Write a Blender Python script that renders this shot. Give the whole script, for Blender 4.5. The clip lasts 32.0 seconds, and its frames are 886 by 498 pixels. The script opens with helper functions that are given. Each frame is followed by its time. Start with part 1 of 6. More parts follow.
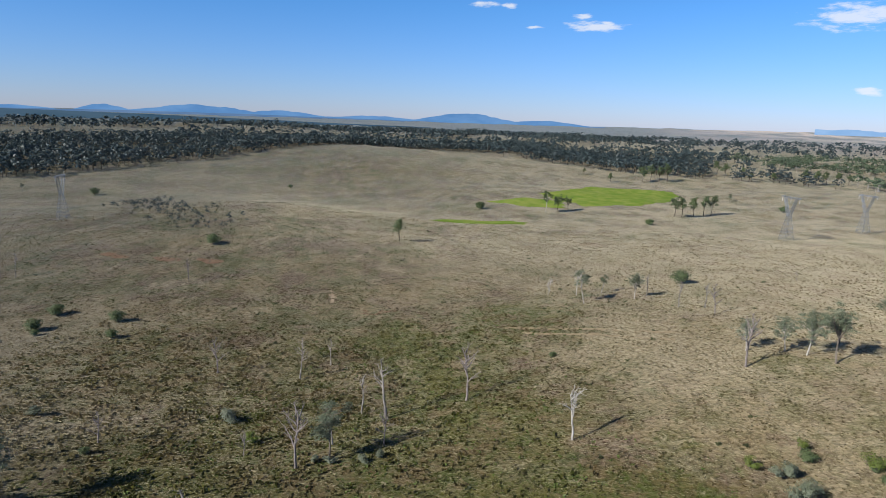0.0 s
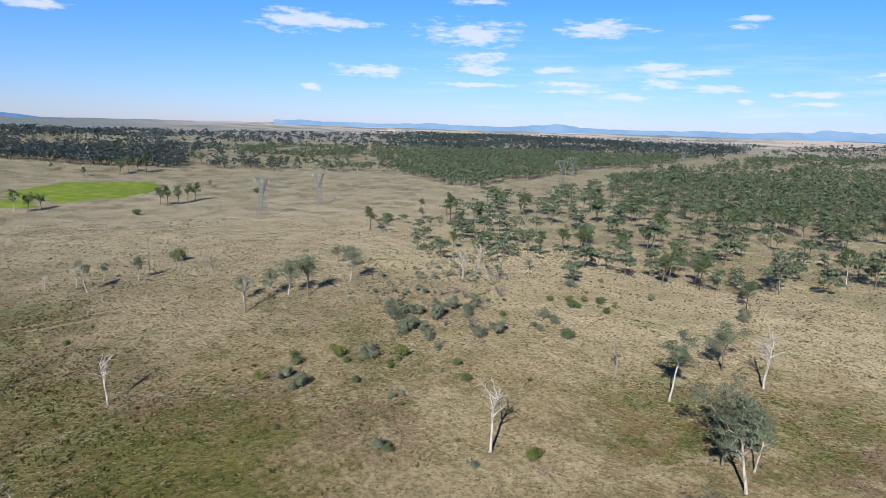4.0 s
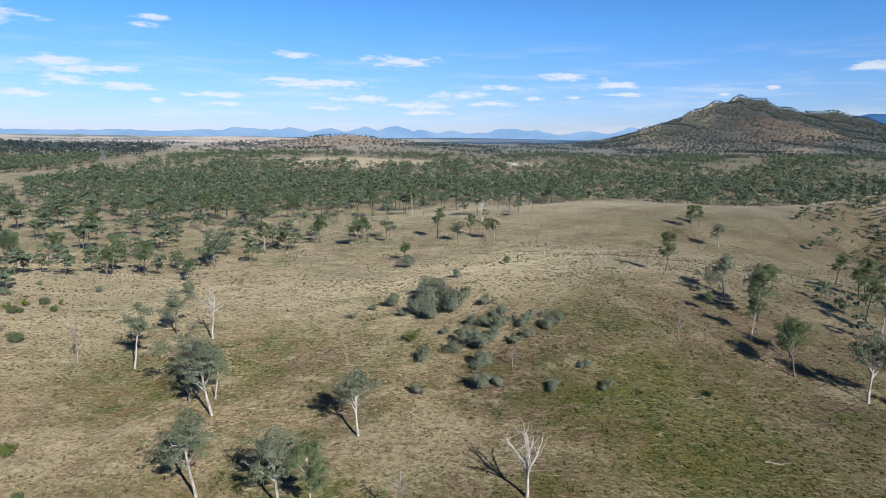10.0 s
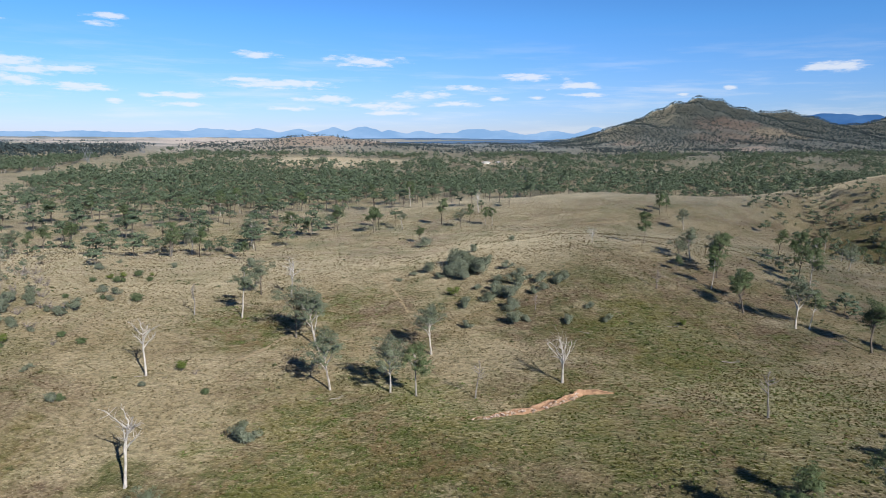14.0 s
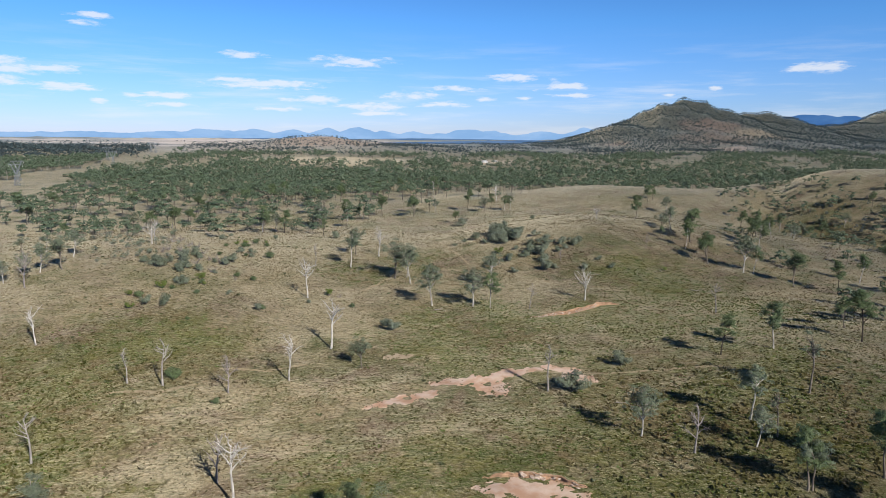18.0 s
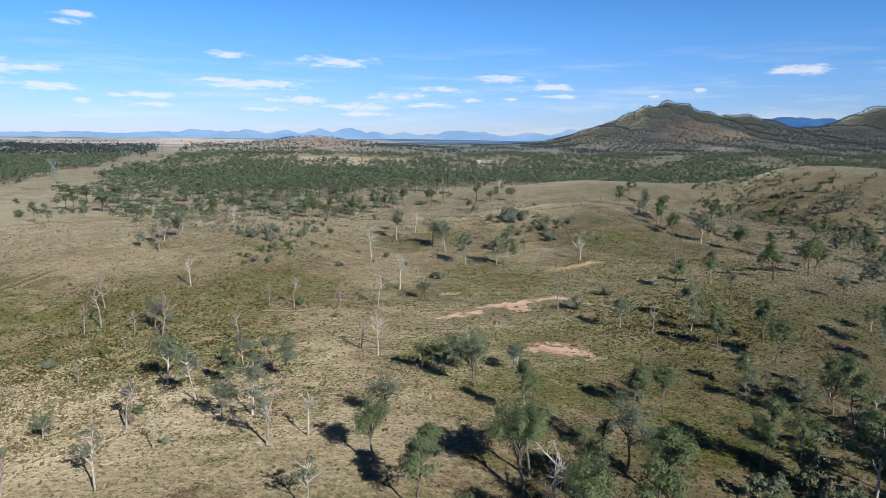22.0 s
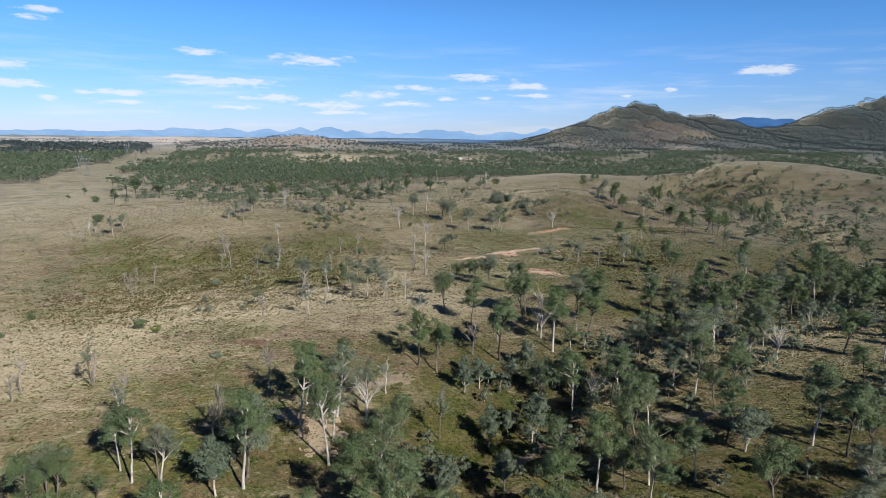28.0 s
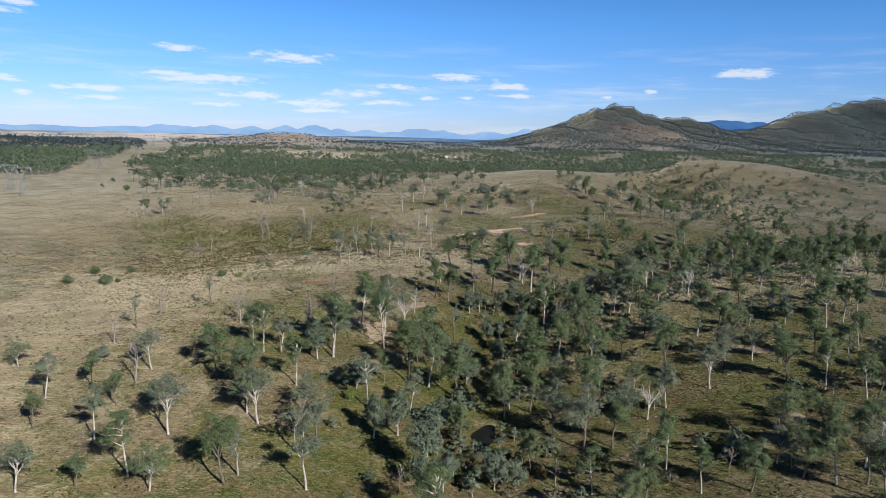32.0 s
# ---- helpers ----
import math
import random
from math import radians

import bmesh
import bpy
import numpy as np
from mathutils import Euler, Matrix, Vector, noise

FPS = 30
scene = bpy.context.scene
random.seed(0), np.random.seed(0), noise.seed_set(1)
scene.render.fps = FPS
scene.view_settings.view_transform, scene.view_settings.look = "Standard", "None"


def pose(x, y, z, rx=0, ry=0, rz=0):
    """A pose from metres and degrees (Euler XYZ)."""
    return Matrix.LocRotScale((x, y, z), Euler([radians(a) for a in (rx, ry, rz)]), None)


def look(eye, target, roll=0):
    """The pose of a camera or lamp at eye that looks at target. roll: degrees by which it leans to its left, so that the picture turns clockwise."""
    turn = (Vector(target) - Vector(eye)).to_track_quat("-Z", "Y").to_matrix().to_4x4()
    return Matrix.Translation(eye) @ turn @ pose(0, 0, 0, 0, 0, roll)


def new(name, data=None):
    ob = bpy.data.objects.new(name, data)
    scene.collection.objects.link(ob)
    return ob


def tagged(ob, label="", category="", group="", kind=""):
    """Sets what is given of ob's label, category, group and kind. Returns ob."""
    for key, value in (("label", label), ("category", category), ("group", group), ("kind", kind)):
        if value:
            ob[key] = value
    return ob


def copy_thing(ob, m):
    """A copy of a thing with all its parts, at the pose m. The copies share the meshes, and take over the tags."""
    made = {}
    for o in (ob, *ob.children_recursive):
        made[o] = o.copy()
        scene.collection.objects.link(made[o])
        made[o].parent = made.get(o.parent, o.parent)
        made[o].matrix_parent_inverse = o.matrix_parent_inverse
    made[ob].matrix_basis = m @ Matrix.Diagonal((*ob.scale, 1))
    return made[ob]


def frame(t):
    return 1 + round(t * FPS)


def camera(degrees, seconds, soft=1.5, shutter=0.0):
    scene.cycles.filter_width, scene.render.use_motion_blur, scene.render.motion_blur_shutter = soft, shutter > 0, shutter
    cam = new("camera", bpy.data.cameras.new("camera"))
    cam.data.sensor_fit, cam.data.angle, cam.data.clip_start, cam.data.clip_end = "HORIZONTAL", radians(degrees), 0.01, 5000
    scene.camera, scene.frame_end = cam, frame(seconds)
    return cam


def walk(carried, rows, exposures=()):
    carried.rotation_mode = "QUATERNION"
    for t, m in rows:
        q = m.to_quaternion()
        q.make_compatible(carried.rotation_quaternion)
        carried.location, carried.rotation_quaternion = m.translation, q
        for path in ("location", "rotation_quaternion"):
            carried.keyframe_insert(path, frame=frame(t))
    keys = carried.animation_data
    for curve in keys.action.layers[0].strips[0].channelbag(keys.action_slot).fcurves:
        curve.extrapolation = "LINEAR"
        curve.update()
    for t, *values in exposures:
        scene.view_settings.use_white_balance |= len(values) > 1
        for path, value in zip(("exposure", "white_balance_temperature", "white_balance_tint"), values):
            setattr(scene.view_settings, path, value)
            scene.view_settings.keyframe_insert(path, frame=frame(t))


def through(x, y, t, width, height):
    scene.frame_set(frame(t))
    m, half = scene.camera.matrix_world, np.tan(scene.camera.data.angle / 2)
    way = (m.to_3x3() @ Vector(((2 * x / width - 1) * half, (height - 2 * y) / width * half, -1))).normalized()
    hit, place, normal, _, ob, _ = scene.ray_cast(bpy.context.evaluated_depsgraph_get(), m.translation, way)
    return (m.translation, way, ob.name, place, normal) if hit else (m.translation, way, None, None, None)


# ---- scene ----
cam = camera(67.50, 32.0, soft=0.82)
# seconds, eye x y z, heading, pitch, roll
PATH = [
    (0.0, -0.00, 0.00, 67.50, 93.65, -11.07, -1.81),
    (0.5, 4.63, -0.81, 67.48, 88.77, -11.03, -1.86),
    (1.0, 9.52, -1.89, 67.58, 83.84, -10.99, -1.82),
    (1.5, 14.26, -3.20, 67.75, 78.94, -10.93, -1.86),
    (2.0, 18.41, -4.86, 67.77, 73.00, -10.84, -1.81),
    (2.5, 21.78, -6.52, 67.72, 67.67, -10.78, -1.76),
    (3.0, 24.91, -8.43, 67.63, 61.66, -10.70, -1.67),
    (3.5, 27.42, -10.19, 67.52, 56.42, -10.61, -1.64),
    (4.0, 29.65, -12.29, 67.46, 50.67, -10.50, -1.68),
    (4.5, 31.63, -14.36, 67.36, 45.50, -10.42, -1.61),
    (6.5, 38.65, -24.61, 67.55, 26.48, -10.12, -1.23),
    (7.0, 39.90, -26.73, 67.32, 22.98, -10.05, -1.27),
    (7.5, 41.03, -28.67, 67.08, 20.71, -9.96, -1.26),
    (8.0, 41.83, -30.02, 66.84, 18.54, -9.91, -1.20),
    (8.5, 42.00, -30.87, 66.67, 15.72, -9.85, -1.20),
    (9.0, 42.17, -32.26, 66.52, 10.36, -9.75, -1.00),
    (9.5, 41.98, -33.73, 66.37, 5.53, -9.71, -0.77),
    (10.0, 41.52, -36.19, 66.13, 3.86, -9.66, -0.70),
    (10.5, 40.75, -39.72, 65.91, 3.23, -9.65, -0.63),
    (11.0, 39.57, -44.35, 65.71, 2.74, -9.64, -0.58),
    (11.5, 37.91, -49.12, 65.57, 2.50, -9.63, -0.57),
    (12.0, 35.33, -55.08, 65.44, 2.12, -9.63, -0.53),
    (12.5, 32.22, -61.97, 65.39, 1.46, -9.63, -0.49),
    (13.0, 28.39, -71.32, 65.50, 1.19, -9.65, -0.45),
    (13.5, 24.53, -80.69, 65.57, 1.04, -9.62, -0.52),
    (14.0, 20.64, -91.35, 65.51, 0.85, -9.61, -0.47),
    (14.5, 17.06, -101.91, 65.37, 0.74, -9.60, -0.50),
    (16.5, 1.74, -148.10, 65.43, 0.19, -9.53, -0.60),
    (17.0, -1.75, -160.08, 65.52, 0.03, -9.52, -0.49),
    (17.5, -5.04, -170.65, 65.65, -0.10, -9.57, -0.46),
    (18.0, -8.10, -182.38, 65.69, -0.20, -9.57, -0.48),
    (18.5, -11.06, -193.28, 65.62, -0.32, -9.54, -0.55),
    (19.0, -13.95, -204.86, 65.48, -0.44, -9.51, -0.51),
    (19.5, -16.82, -215.64, 65.36, -0.55, -9.49, -0.50),
    (20.0, -19.96, -227.00, 65.31, -0.73, -9.49, -0.50),
    (20.5, -22.79, -237.78, 65.34, -0.85, -9.49, -0.52),
    (21.0, -25.91, -249.28, 65.41, -1.04, -9.50, -0.53),
    (21.5, -28.87, -259.74, 65.50, -1.20, -9.48, -0.55),
    (22.0, -31.59, -270.60, 65.50, -1.32, -9.49, -0.61),
    (22.5, -34.43, -280.83, 65.50, -1.47, -9.52, -0.65),
    (23.0, -37.22, -291.88, 65.59, -1.67, -9.56, -0.63),
    (23.5, -39.66, -302.28, 65.61, -1.82, -9.55, -0.61),
    (24.0, -42.37, -313.14, 65.54, -2.06, -9.59, -0.65),
    (24.5, -44.64, -323.08, 65.48, -2.24, -9.57, -0.64),
    (25.0, -47.00, -333.95, 65.42, -2.42, -9.58, -0.62),
    (25.5, -48.89, -344.41, 65.39, -2.57, -9.54, -0.58),
    (27.5, -57.25, -386.65, 66.06, -3.29, -9.59, -0.72),
    (28.0, -59.32, -397.31, 66.08, -3.50, -9.58, -0.69),
    (28.5, -61.48, -407.53, 66.04, -3.70, -9.55, -0.68),
    (29.0, -63.98, -418.48, 65.93, -3.88, -9.56, -0.70),
    (29.5, -66.30, -428.89, 65.83, -4.06, -9.56, -0.74),
    (30.0, -68.71, -439.99, 65.74, -4.27, -9.58, -0.83),
    (30.5, -71.00, -450.68, 65.62, -4.44, -9.58, -1.01),
    (31.0, -73.13, -461.81, 65.43, -4.64, -9.61, -1.15),
    (31.5, -75.36, -472.45, 65.23, -4.83, -9.57, -1.23),
    (32.0, -77.88, -483.69, 65.02, -5.07, -9.60, -1.29),
]
walk(cam, [(t, pose(x, y, z, 90 + p, r, yaw)) for t, x, y, z, yaw, p, r in PATH])

# ---- light and sky ----
SUN_TO = Vector((0.574 * math.cos(radians(31)), -0.819 * math.cos(radians(31)), math.sin(radians(31))))
sun = new("sun", bpy.data.lights.new("sun", "SUN"))
sun.matrix_world = look(SUN_TO * 100, (0, 0, 0))
sun.data.energy, sun.data.angle, sun.data.color = 5.0, radians(0.53), (1.0, 0.945, 0.86)

# clouds low over the horizon: heading, height, half width, half height, in degrees
CLOUDS_WEST = [(90.9, 9.3, 1.1, 0.2), (88.4, 9.2, 0.5, 0.2), (82.4, 8.4, 0.7, 0.2), (80.5, 7.9, 0.7, 0.2), (86.4, 7.6, 0.6, 0.1), (63.0, 8.1, 2.5, 0.7), (61.8, 3.0, 0.7, 0.2), (60.8, 8.0, 3.9, 0.5), (48.5, 7.5, 3.4, 0.8), (38.0, 8.0, 2.7, 0.6), (47.9, 10.0, 1.8, 0.2), (47.7, 5.7, 2.0, 0.4), (47.7, 4.7, 2.3, 0.4), (56.6, 4.4, 3.0, 0.4), (41.4, 4.8, 1.8, 0.3), (48.1, 3.5, 2.7, 0.2), (40.2, 3.7, 2.5, 0.2), (39.7, 3.1, 2.5, 0.2), (33.6, 5.0, 2.0, 0.4), (29.9, 4.7, 1.6, 0.3), (29.2, 3.5, 2.0, 0.3), (61.7, 2.8, 0.6, 0.2), (81.3, 7.7, 2.0, 0.3), (28.5, 3.4, 1.4, 0.3)]
CLOUDS_NORTH = [(35.5, 2.7, 2.0, 0.3), (14.5, 4.1, 3.7, 0.34), (21.9, 3.1, 1.8, 0.22), (21.9, 2.4, 2.0, 0.19), (10.4, 3.0, 2.2, 0.27), (5.7, 2.5, 2.3, 0.28), (13.6, 2.2, 1.8, 0.16), (2.6, 3.4, 1.9, 0.31), (-1.0, 4.0, 1.9, 0.2), (-0.3, 2.7, 1.7, 0.2), (-6.4, 4.9, 2.1, 0.27), (-10.3, 4.2, 1.8, 0.27), (-3.6, 3.2, 0.8, 0.16), (-7.1, 3.3, 0.6, 0.16), (-18.7, 3.5, 0.5, 0.15), (5.2, 1.9, 1.9, 0.16), (33.2, 3.8, 1.3, 0.4), (26.8, 2.5, 0.5, 0.18), (7.5, 6.1, 2.6, 0.34), (27.5, 8.0, 1.0, 0.2)]
CLOUDS_EAST = [(26.9, 8.6, 1.3, 0.17), (16.0, 6.4, 1.4, 0.26), (-28.7, 5.3, 1.7, 0.34), (32.1, 4.6, 1.6, 0.4), (-10.8, 3.5, 1.5, 0.15), (24.4, 3.0, 1.0, 0.15), (17.1, 4.4, 2.1, 0.22), (-22.0, 4.0, 0.4, 0.15)]


def build_world():
    w = bpy.data.worlds.new("world")
    scene.world = w
    w.use_nodes = True
    nt = w.node_tree
    n, link = nt.nodes, nt.links.new
    n.clear()
    sky = n.new("ShaderNodeTexSky")
    sky.sky_type, sky.sun_disc = "NISHITA", False
    sky.sun_elevation, sky.sun_rotation = radians(31), radians(145)
    sky.altitude, sky.air_density, sky.dust_density, sky.ozone_density = 100, 1.0, 0.1, 3.0
    tc = n.new("ShaderNodeTexCoord")
    sep = n.new("ShaderNodeSeparateXYZ")
    link(tc.outputs["Generated"], sep.inputs[0])

    def math_node(op, a, b=None):
        m = n.new("ShaderNodeMath")
        m.operation = op
        for i, v in enumerate((a, b)):
            if v is None:
                continue
            if isinstance(v, (int, float)):
                m.inputs[i].default_value = v
            else:
                link(v, m.inputs[i])
        return m.outputs[0]

    az = math_node("ARCTAN2", math_node("MULTIPLY", sep.outputs[0], -1.0), sep.outputs[1])
    el = math_node("ARCSINE", sep.outputs[2])
    # clear winter air: deep blue above, pale blue at the horizon
    tint = n.new("ShaderNodeValToRGB")
    e = tint.color_ramp.elements
    e[0].position, e[0].color = 0.0, (0.47, 0.57, 1.0, 1)
    e[1].position, e[1].color = 0.16, (0.31, 0.61, 1.0, 1)
    # overhead, out of view, the sky is darkened to weaken its fill light
    e.new(0.62).color = (0.10, 0.14, 0.21, 1)
    link(el, tint.inputs[0])
    tinted = n.new("ShaderNodeMix")
    tinted.data_type, tinted.blend_type = "RGBA", "MULTIPLY"
    tinted.inputs["Factor"].default_value = 1.0
    link(sky.outputs[0], tinted.inputs["A"])
    link(tint.outputs[0], tinted.inputs["B"])
    comb = n.new("ShaderNodeCombineXYZ")
    link(math_node("MULTIPLY", az, 57.296), comb.inputs[0])
    link(math_node("MULTIPLY", el, 57.296), comb.inputs[1])
    # ragged edges
    stretch = n.new("ShaderNodeVectorMath")
    stretch.operation = "MULTIPLY"
    link(comb.outputs[0], stretch.inputs[0])
    stretch.inputs[1].default_value = (0.55, 2.2, 1)
    nz = n.new("ShaderNodeTexNoise")
    nz.inputs["Scale"].default_value, nz.inputs["Detail"].default_value, nz.inputs["Roughness"].default_value = 1.0, 5, 0.62
    link(stretch.outputs[0], nz.inputs["Vector"])
    near = None
    for a, e, hw, hh in CLOUDS_WEST + CLOUDS_NORTH + CLOUDS_EAST:
        ma = n.new("ShaderNodeVectorMath")
        ma.operation = "MULTIPLY_ADD"
        link(comb.outputs[0], ma.inputs[0])
        ma.inputs[1].default_value = (0.8 / hw, 0.8 / hh, 0)
        ma.inputs[2].default_value = (-0.8 * a / hw, -0.8 * e / hh, 0)
        ln = n.new("ShaderNodeVectorMath")
        ln.operation = "LENGTH"
        link(ma.outputs[0], ln.inputs[0])
        near = ln.outputs["Value"] if near is None else math_node("MINIMUM", near, ln.outputs["Value"])
    # inside a cloud the noise keeps it whole, towards its rim it frays
    body = math_node("SUBTRACT", math_node("ADD", math_node("MULTIPLY", nz.outputs["Fac"], 3.2), -0.45), near)
    ramp = n.new("ShaderNodeMapRange")
    ramp.interpolation_type = "SMOOTHSTEP"
    ramp.inputs["From Min"].default_value, ramp.inputs["From Max"].default_value = 0.0, 0.95
    ramp.inputs["To Max"].default_value = 0.7
    link(body, ramp.inputs["Value"])
    # thin streaks of high cloud between the clouds
    thin = n.new("ShaderNodeVectorMath")
    thin.operation = "MULTIPLY"
    link(comb.outputs[0], thin.inputs[0])
    thin.inputs[1].default_value = (0.09, 0.95, 1)
    nv = n.new("ShaderNodeTexNoise")
    nv.inputs["Scale"].default_value, nv.inputs["Detail"].default_value, nv.inputs["Roughness"].default_value = 1.0, 6, 0.6
    link(thin.outputs[0], nv.inputs["Vector"])
    wisp = n.new("ShaderNodeMapRange")
    wisp.interpolation_type = "SMOOTHSTEP"
    wisp.inputs["From Min"].default_value, wisp.inputs["From Max"].default_value, wisp.inputs["To Max"].default_value = 0.46, 0.72, 0.34
    link(nv.outputs["Fac"], wisp.inputs["Value"])
    low = n.new("ShaderNodeMapRange")
    low.interpolation_type = "SMOOTHSTEP"
    low.inputs["From Min"].default_value, low.inputs["From Max"].default_value, low.inputs["To Min"].default_value, low.inputs["To Max"].default_value = 3.5, 9.0, 1.0, 0.0
    link(math_node("MULTIPLY", el, 57.296), low.inputs["Value"])
    mix = n.new("ShaderNodeMix")
    mix.data_type = "RGBA"
    west = n.new("ShaderNodeMapRange")
    west.interpolation_type = "SMOOTHSTEP"
    west.inputs["From Min"].default_value, west.inputs["From Max"].default_value, west.inputs["To Min"].default_value, west.inputs["To Max"].default_value = 0.6, 1.1, 1.0, 0.0
    link(az, west.inputs["Value"])
    veil = math_node("MULTIPLY", math_node("MULTIPLY", wisp.outputs[0], low.outputs[0]), west.outputs[0])
    link(math_node("MAXIMUM", ramp.outputs[0], veil), mix.inputs["Factor"])
    link(tinted.outputs["Result"], mix.inputs["A"])
    mix.inputs["B"].default_value = (6.5, 6.6, 6.8, 1)
    bg = n.new("ShaderNodeBackground")
    bg.inputs["Strength"].default_value = 0.117
    link(mix.outputs["Result"], bg.inputs["Color"])
    out = n.new("ShaderNodeOutputWorld")
    link(bg.outputs[0], out.inputs[0])


build_world()
scene.view_settings.exposure = 0.25

# ---- lie of the land ----
CREEK = [(330, -10), (192, -65), (110, -125), (45, -165), (-5, -200), (-38, -240), (-50, -326), (-60, -450), (-90, -650)]
GULLY = [(330, 470), (285, 405), (262, 340), (285, 230), (250, 90), (192, -65)]
# low rises and hollows: x, y, height, radius
RISES = [(-150, 100, 7.0, 80), (-60, 100, -2.2, 60), (30, 160, 5.9, 65), (105, 200, 18.7, 60), (90, 430, 17.9, 95), (190, 400, 9, 55), (345, 490, 12, 55), (375, 405, 29.5, 75),
         (420, 300, 20.8, 80), (285, 325, -8.7, 50), (-100, 0, 3.3, 80), (0, 0, -5.5, 80), (95, 10, 9.8, 60), (-160, -60, -12.9, 90), (-100, -150, 12.8, 80)]
HOLLOWS = [(70, -215, 9.6, 60), (-100, -255, 3.8, 55), (-180, -220, -2.0, 90), (145, 120, -6.9, 60), (-200, 190, 6.2, 90), (-80, 310, -0.6, 90),
           (-950, -150, 21.0, 170), (-450, -170, 7.0, 60), (-1150, -180, -9.0, 160), (-640, -150, -9.9, 150), (-650, 120, -6.8, 170), (-60, -320, -20.7, 140), (130, -380, 2.5, 140), (640, 300, 14, 130)]
# hills: x, y, height, radius along x, along y
HILLS = [(1159, 3117, 215, 197, 377), (1596, 3232, 88, 120, 363), (2146, 2791, 41, 103, 338), (797, 2799, 46, 98, 277), (2406, 3072, 115, 333, 211), (2597, 3073, 50, 470, 620), (2938, 2871, 267, 318, 278),
         (-483, 2400, 32, 95, 120), (-440, 2330, 20, 250, 180), (-250, 2000, 9, 260, 160), (-1500, -600, 30, 380, 280), (-1560, 150, 22, 330, 230), (-1150, -900, 18, 250, 200), (900, 1400, 10, 350, 200), (-1450, 1500, 16, 450, 220)]


def to_line(x, y, line):
    """Distance from a polyline."""
    best = np.full(np.shape(x), 1e9)
    for (ax, ay), (bx, by) in zip(line, line[1:]):
        dx, dy = bx - ax, by - ay
        s = np.clip(((x - ax) * dx + (y - ay) * dy) / (dx * dx + dy * dy), 0, 1)
        best = np.minimum(best, np.hypot(x - ax - s * dx, y - ay - s * dy))
    return best


WAVES = np.random.RandomState(5)
RIPPLES = [(WAVES.uniform(0, 6.283), 2 * math.pi / wl, WAVES.uniform(0, 6.283), amp)
           for wl, amp, k in ((7, 0.06, 4), (16, 0.14, 5), (41, 0.3, 5), (110, 0.7, 4), (290, 1.5, 4)) for _ in range(k)]


def height(x, y):
    x, y = np.asarray(x, float), np.asarray(y, float)
    d = to_line(x, y, CREEK)
    z = -9 * np.exp(-(d / 55) ** 2) - 2.5 * np.exp(-(d / 9) ** 2)
    z = z - 8 * np.exp(-(to_line(x, y, GULLY) / 17) ** 2)
    r = np.hypot(x, y + 250)
    z = z + np.maximum(0, r - 1200) * 47 / 3400
    for hx, hy, h, s in RISES + HOLLOWS:
        z = z + h * np.exp(-((x - hx) ** 2 + (y - hy) ** 2) / (2 * s * s))
    rise = 0
    for hx, hy, h, sx, sy in HILLS:
        rise = rise + h * np.exp(-0.56 * (((x - hx) / sx) ** 2 + ((y - hy) / sy) ** 2) ** 0.72)
    # spurs and gullies down the flanks of the hills
    spur = np.sin(0.021 * x + 1.3 * np.sin(0.006 * y)) + 0.7 * np.sin(0.037 * x + 0.012 * y + 1.1) + 0.5 * np.sin(0.06 * x - 0.02 * y)
    z = z + rise * (1 + 0.07 * spur)
    far = np.clip((r - 600) / 1500, 0, 1)
    for a, k, ph, amp in RIPPLES:
        z = z + amp * (1 + far * 0.6) * np.sin(k * (x * math.cos(a) + y * math.sin(a)) + ph) * 0.5
    return z



# ---- helpers ----
def mesh_from(name, co, faces, materials=(), index=None):
    """A mesh from arrays: co (n, 3), faces (m, 3 or 4)."""
    me = bpy.data.meshes.new(name)
    co, faces = np.asarray(co, np.float32), np.asarray(faces, np.int32)
    k = faces.shape[1]
    me.vertices.add(len(co))
    me.vertices.foreach_set("co", co.ravel())
    me.loops.add(faces.size)
    me.loops.foreach_set("vertex_index", faces.ravel())
    me.polygons.add(len(faces))
    me.polygons.foreach_set("loop_start", np.arange(0, faces.size, k, dtype=np.int32))
    me.update(calc_edges=True)
    for m in materials:
        me.materials.append(m)
    if index is not None:
        me.polygons.foreach_set("material_index", np.asarray(index, np.int32))
    return me


def part(name, me, parent, label=""):
    """A mesh object under its thing."""
    ob = new(name, me)
    ob.parent = parent
    if label:
        tagged(ob, label)
    return ob


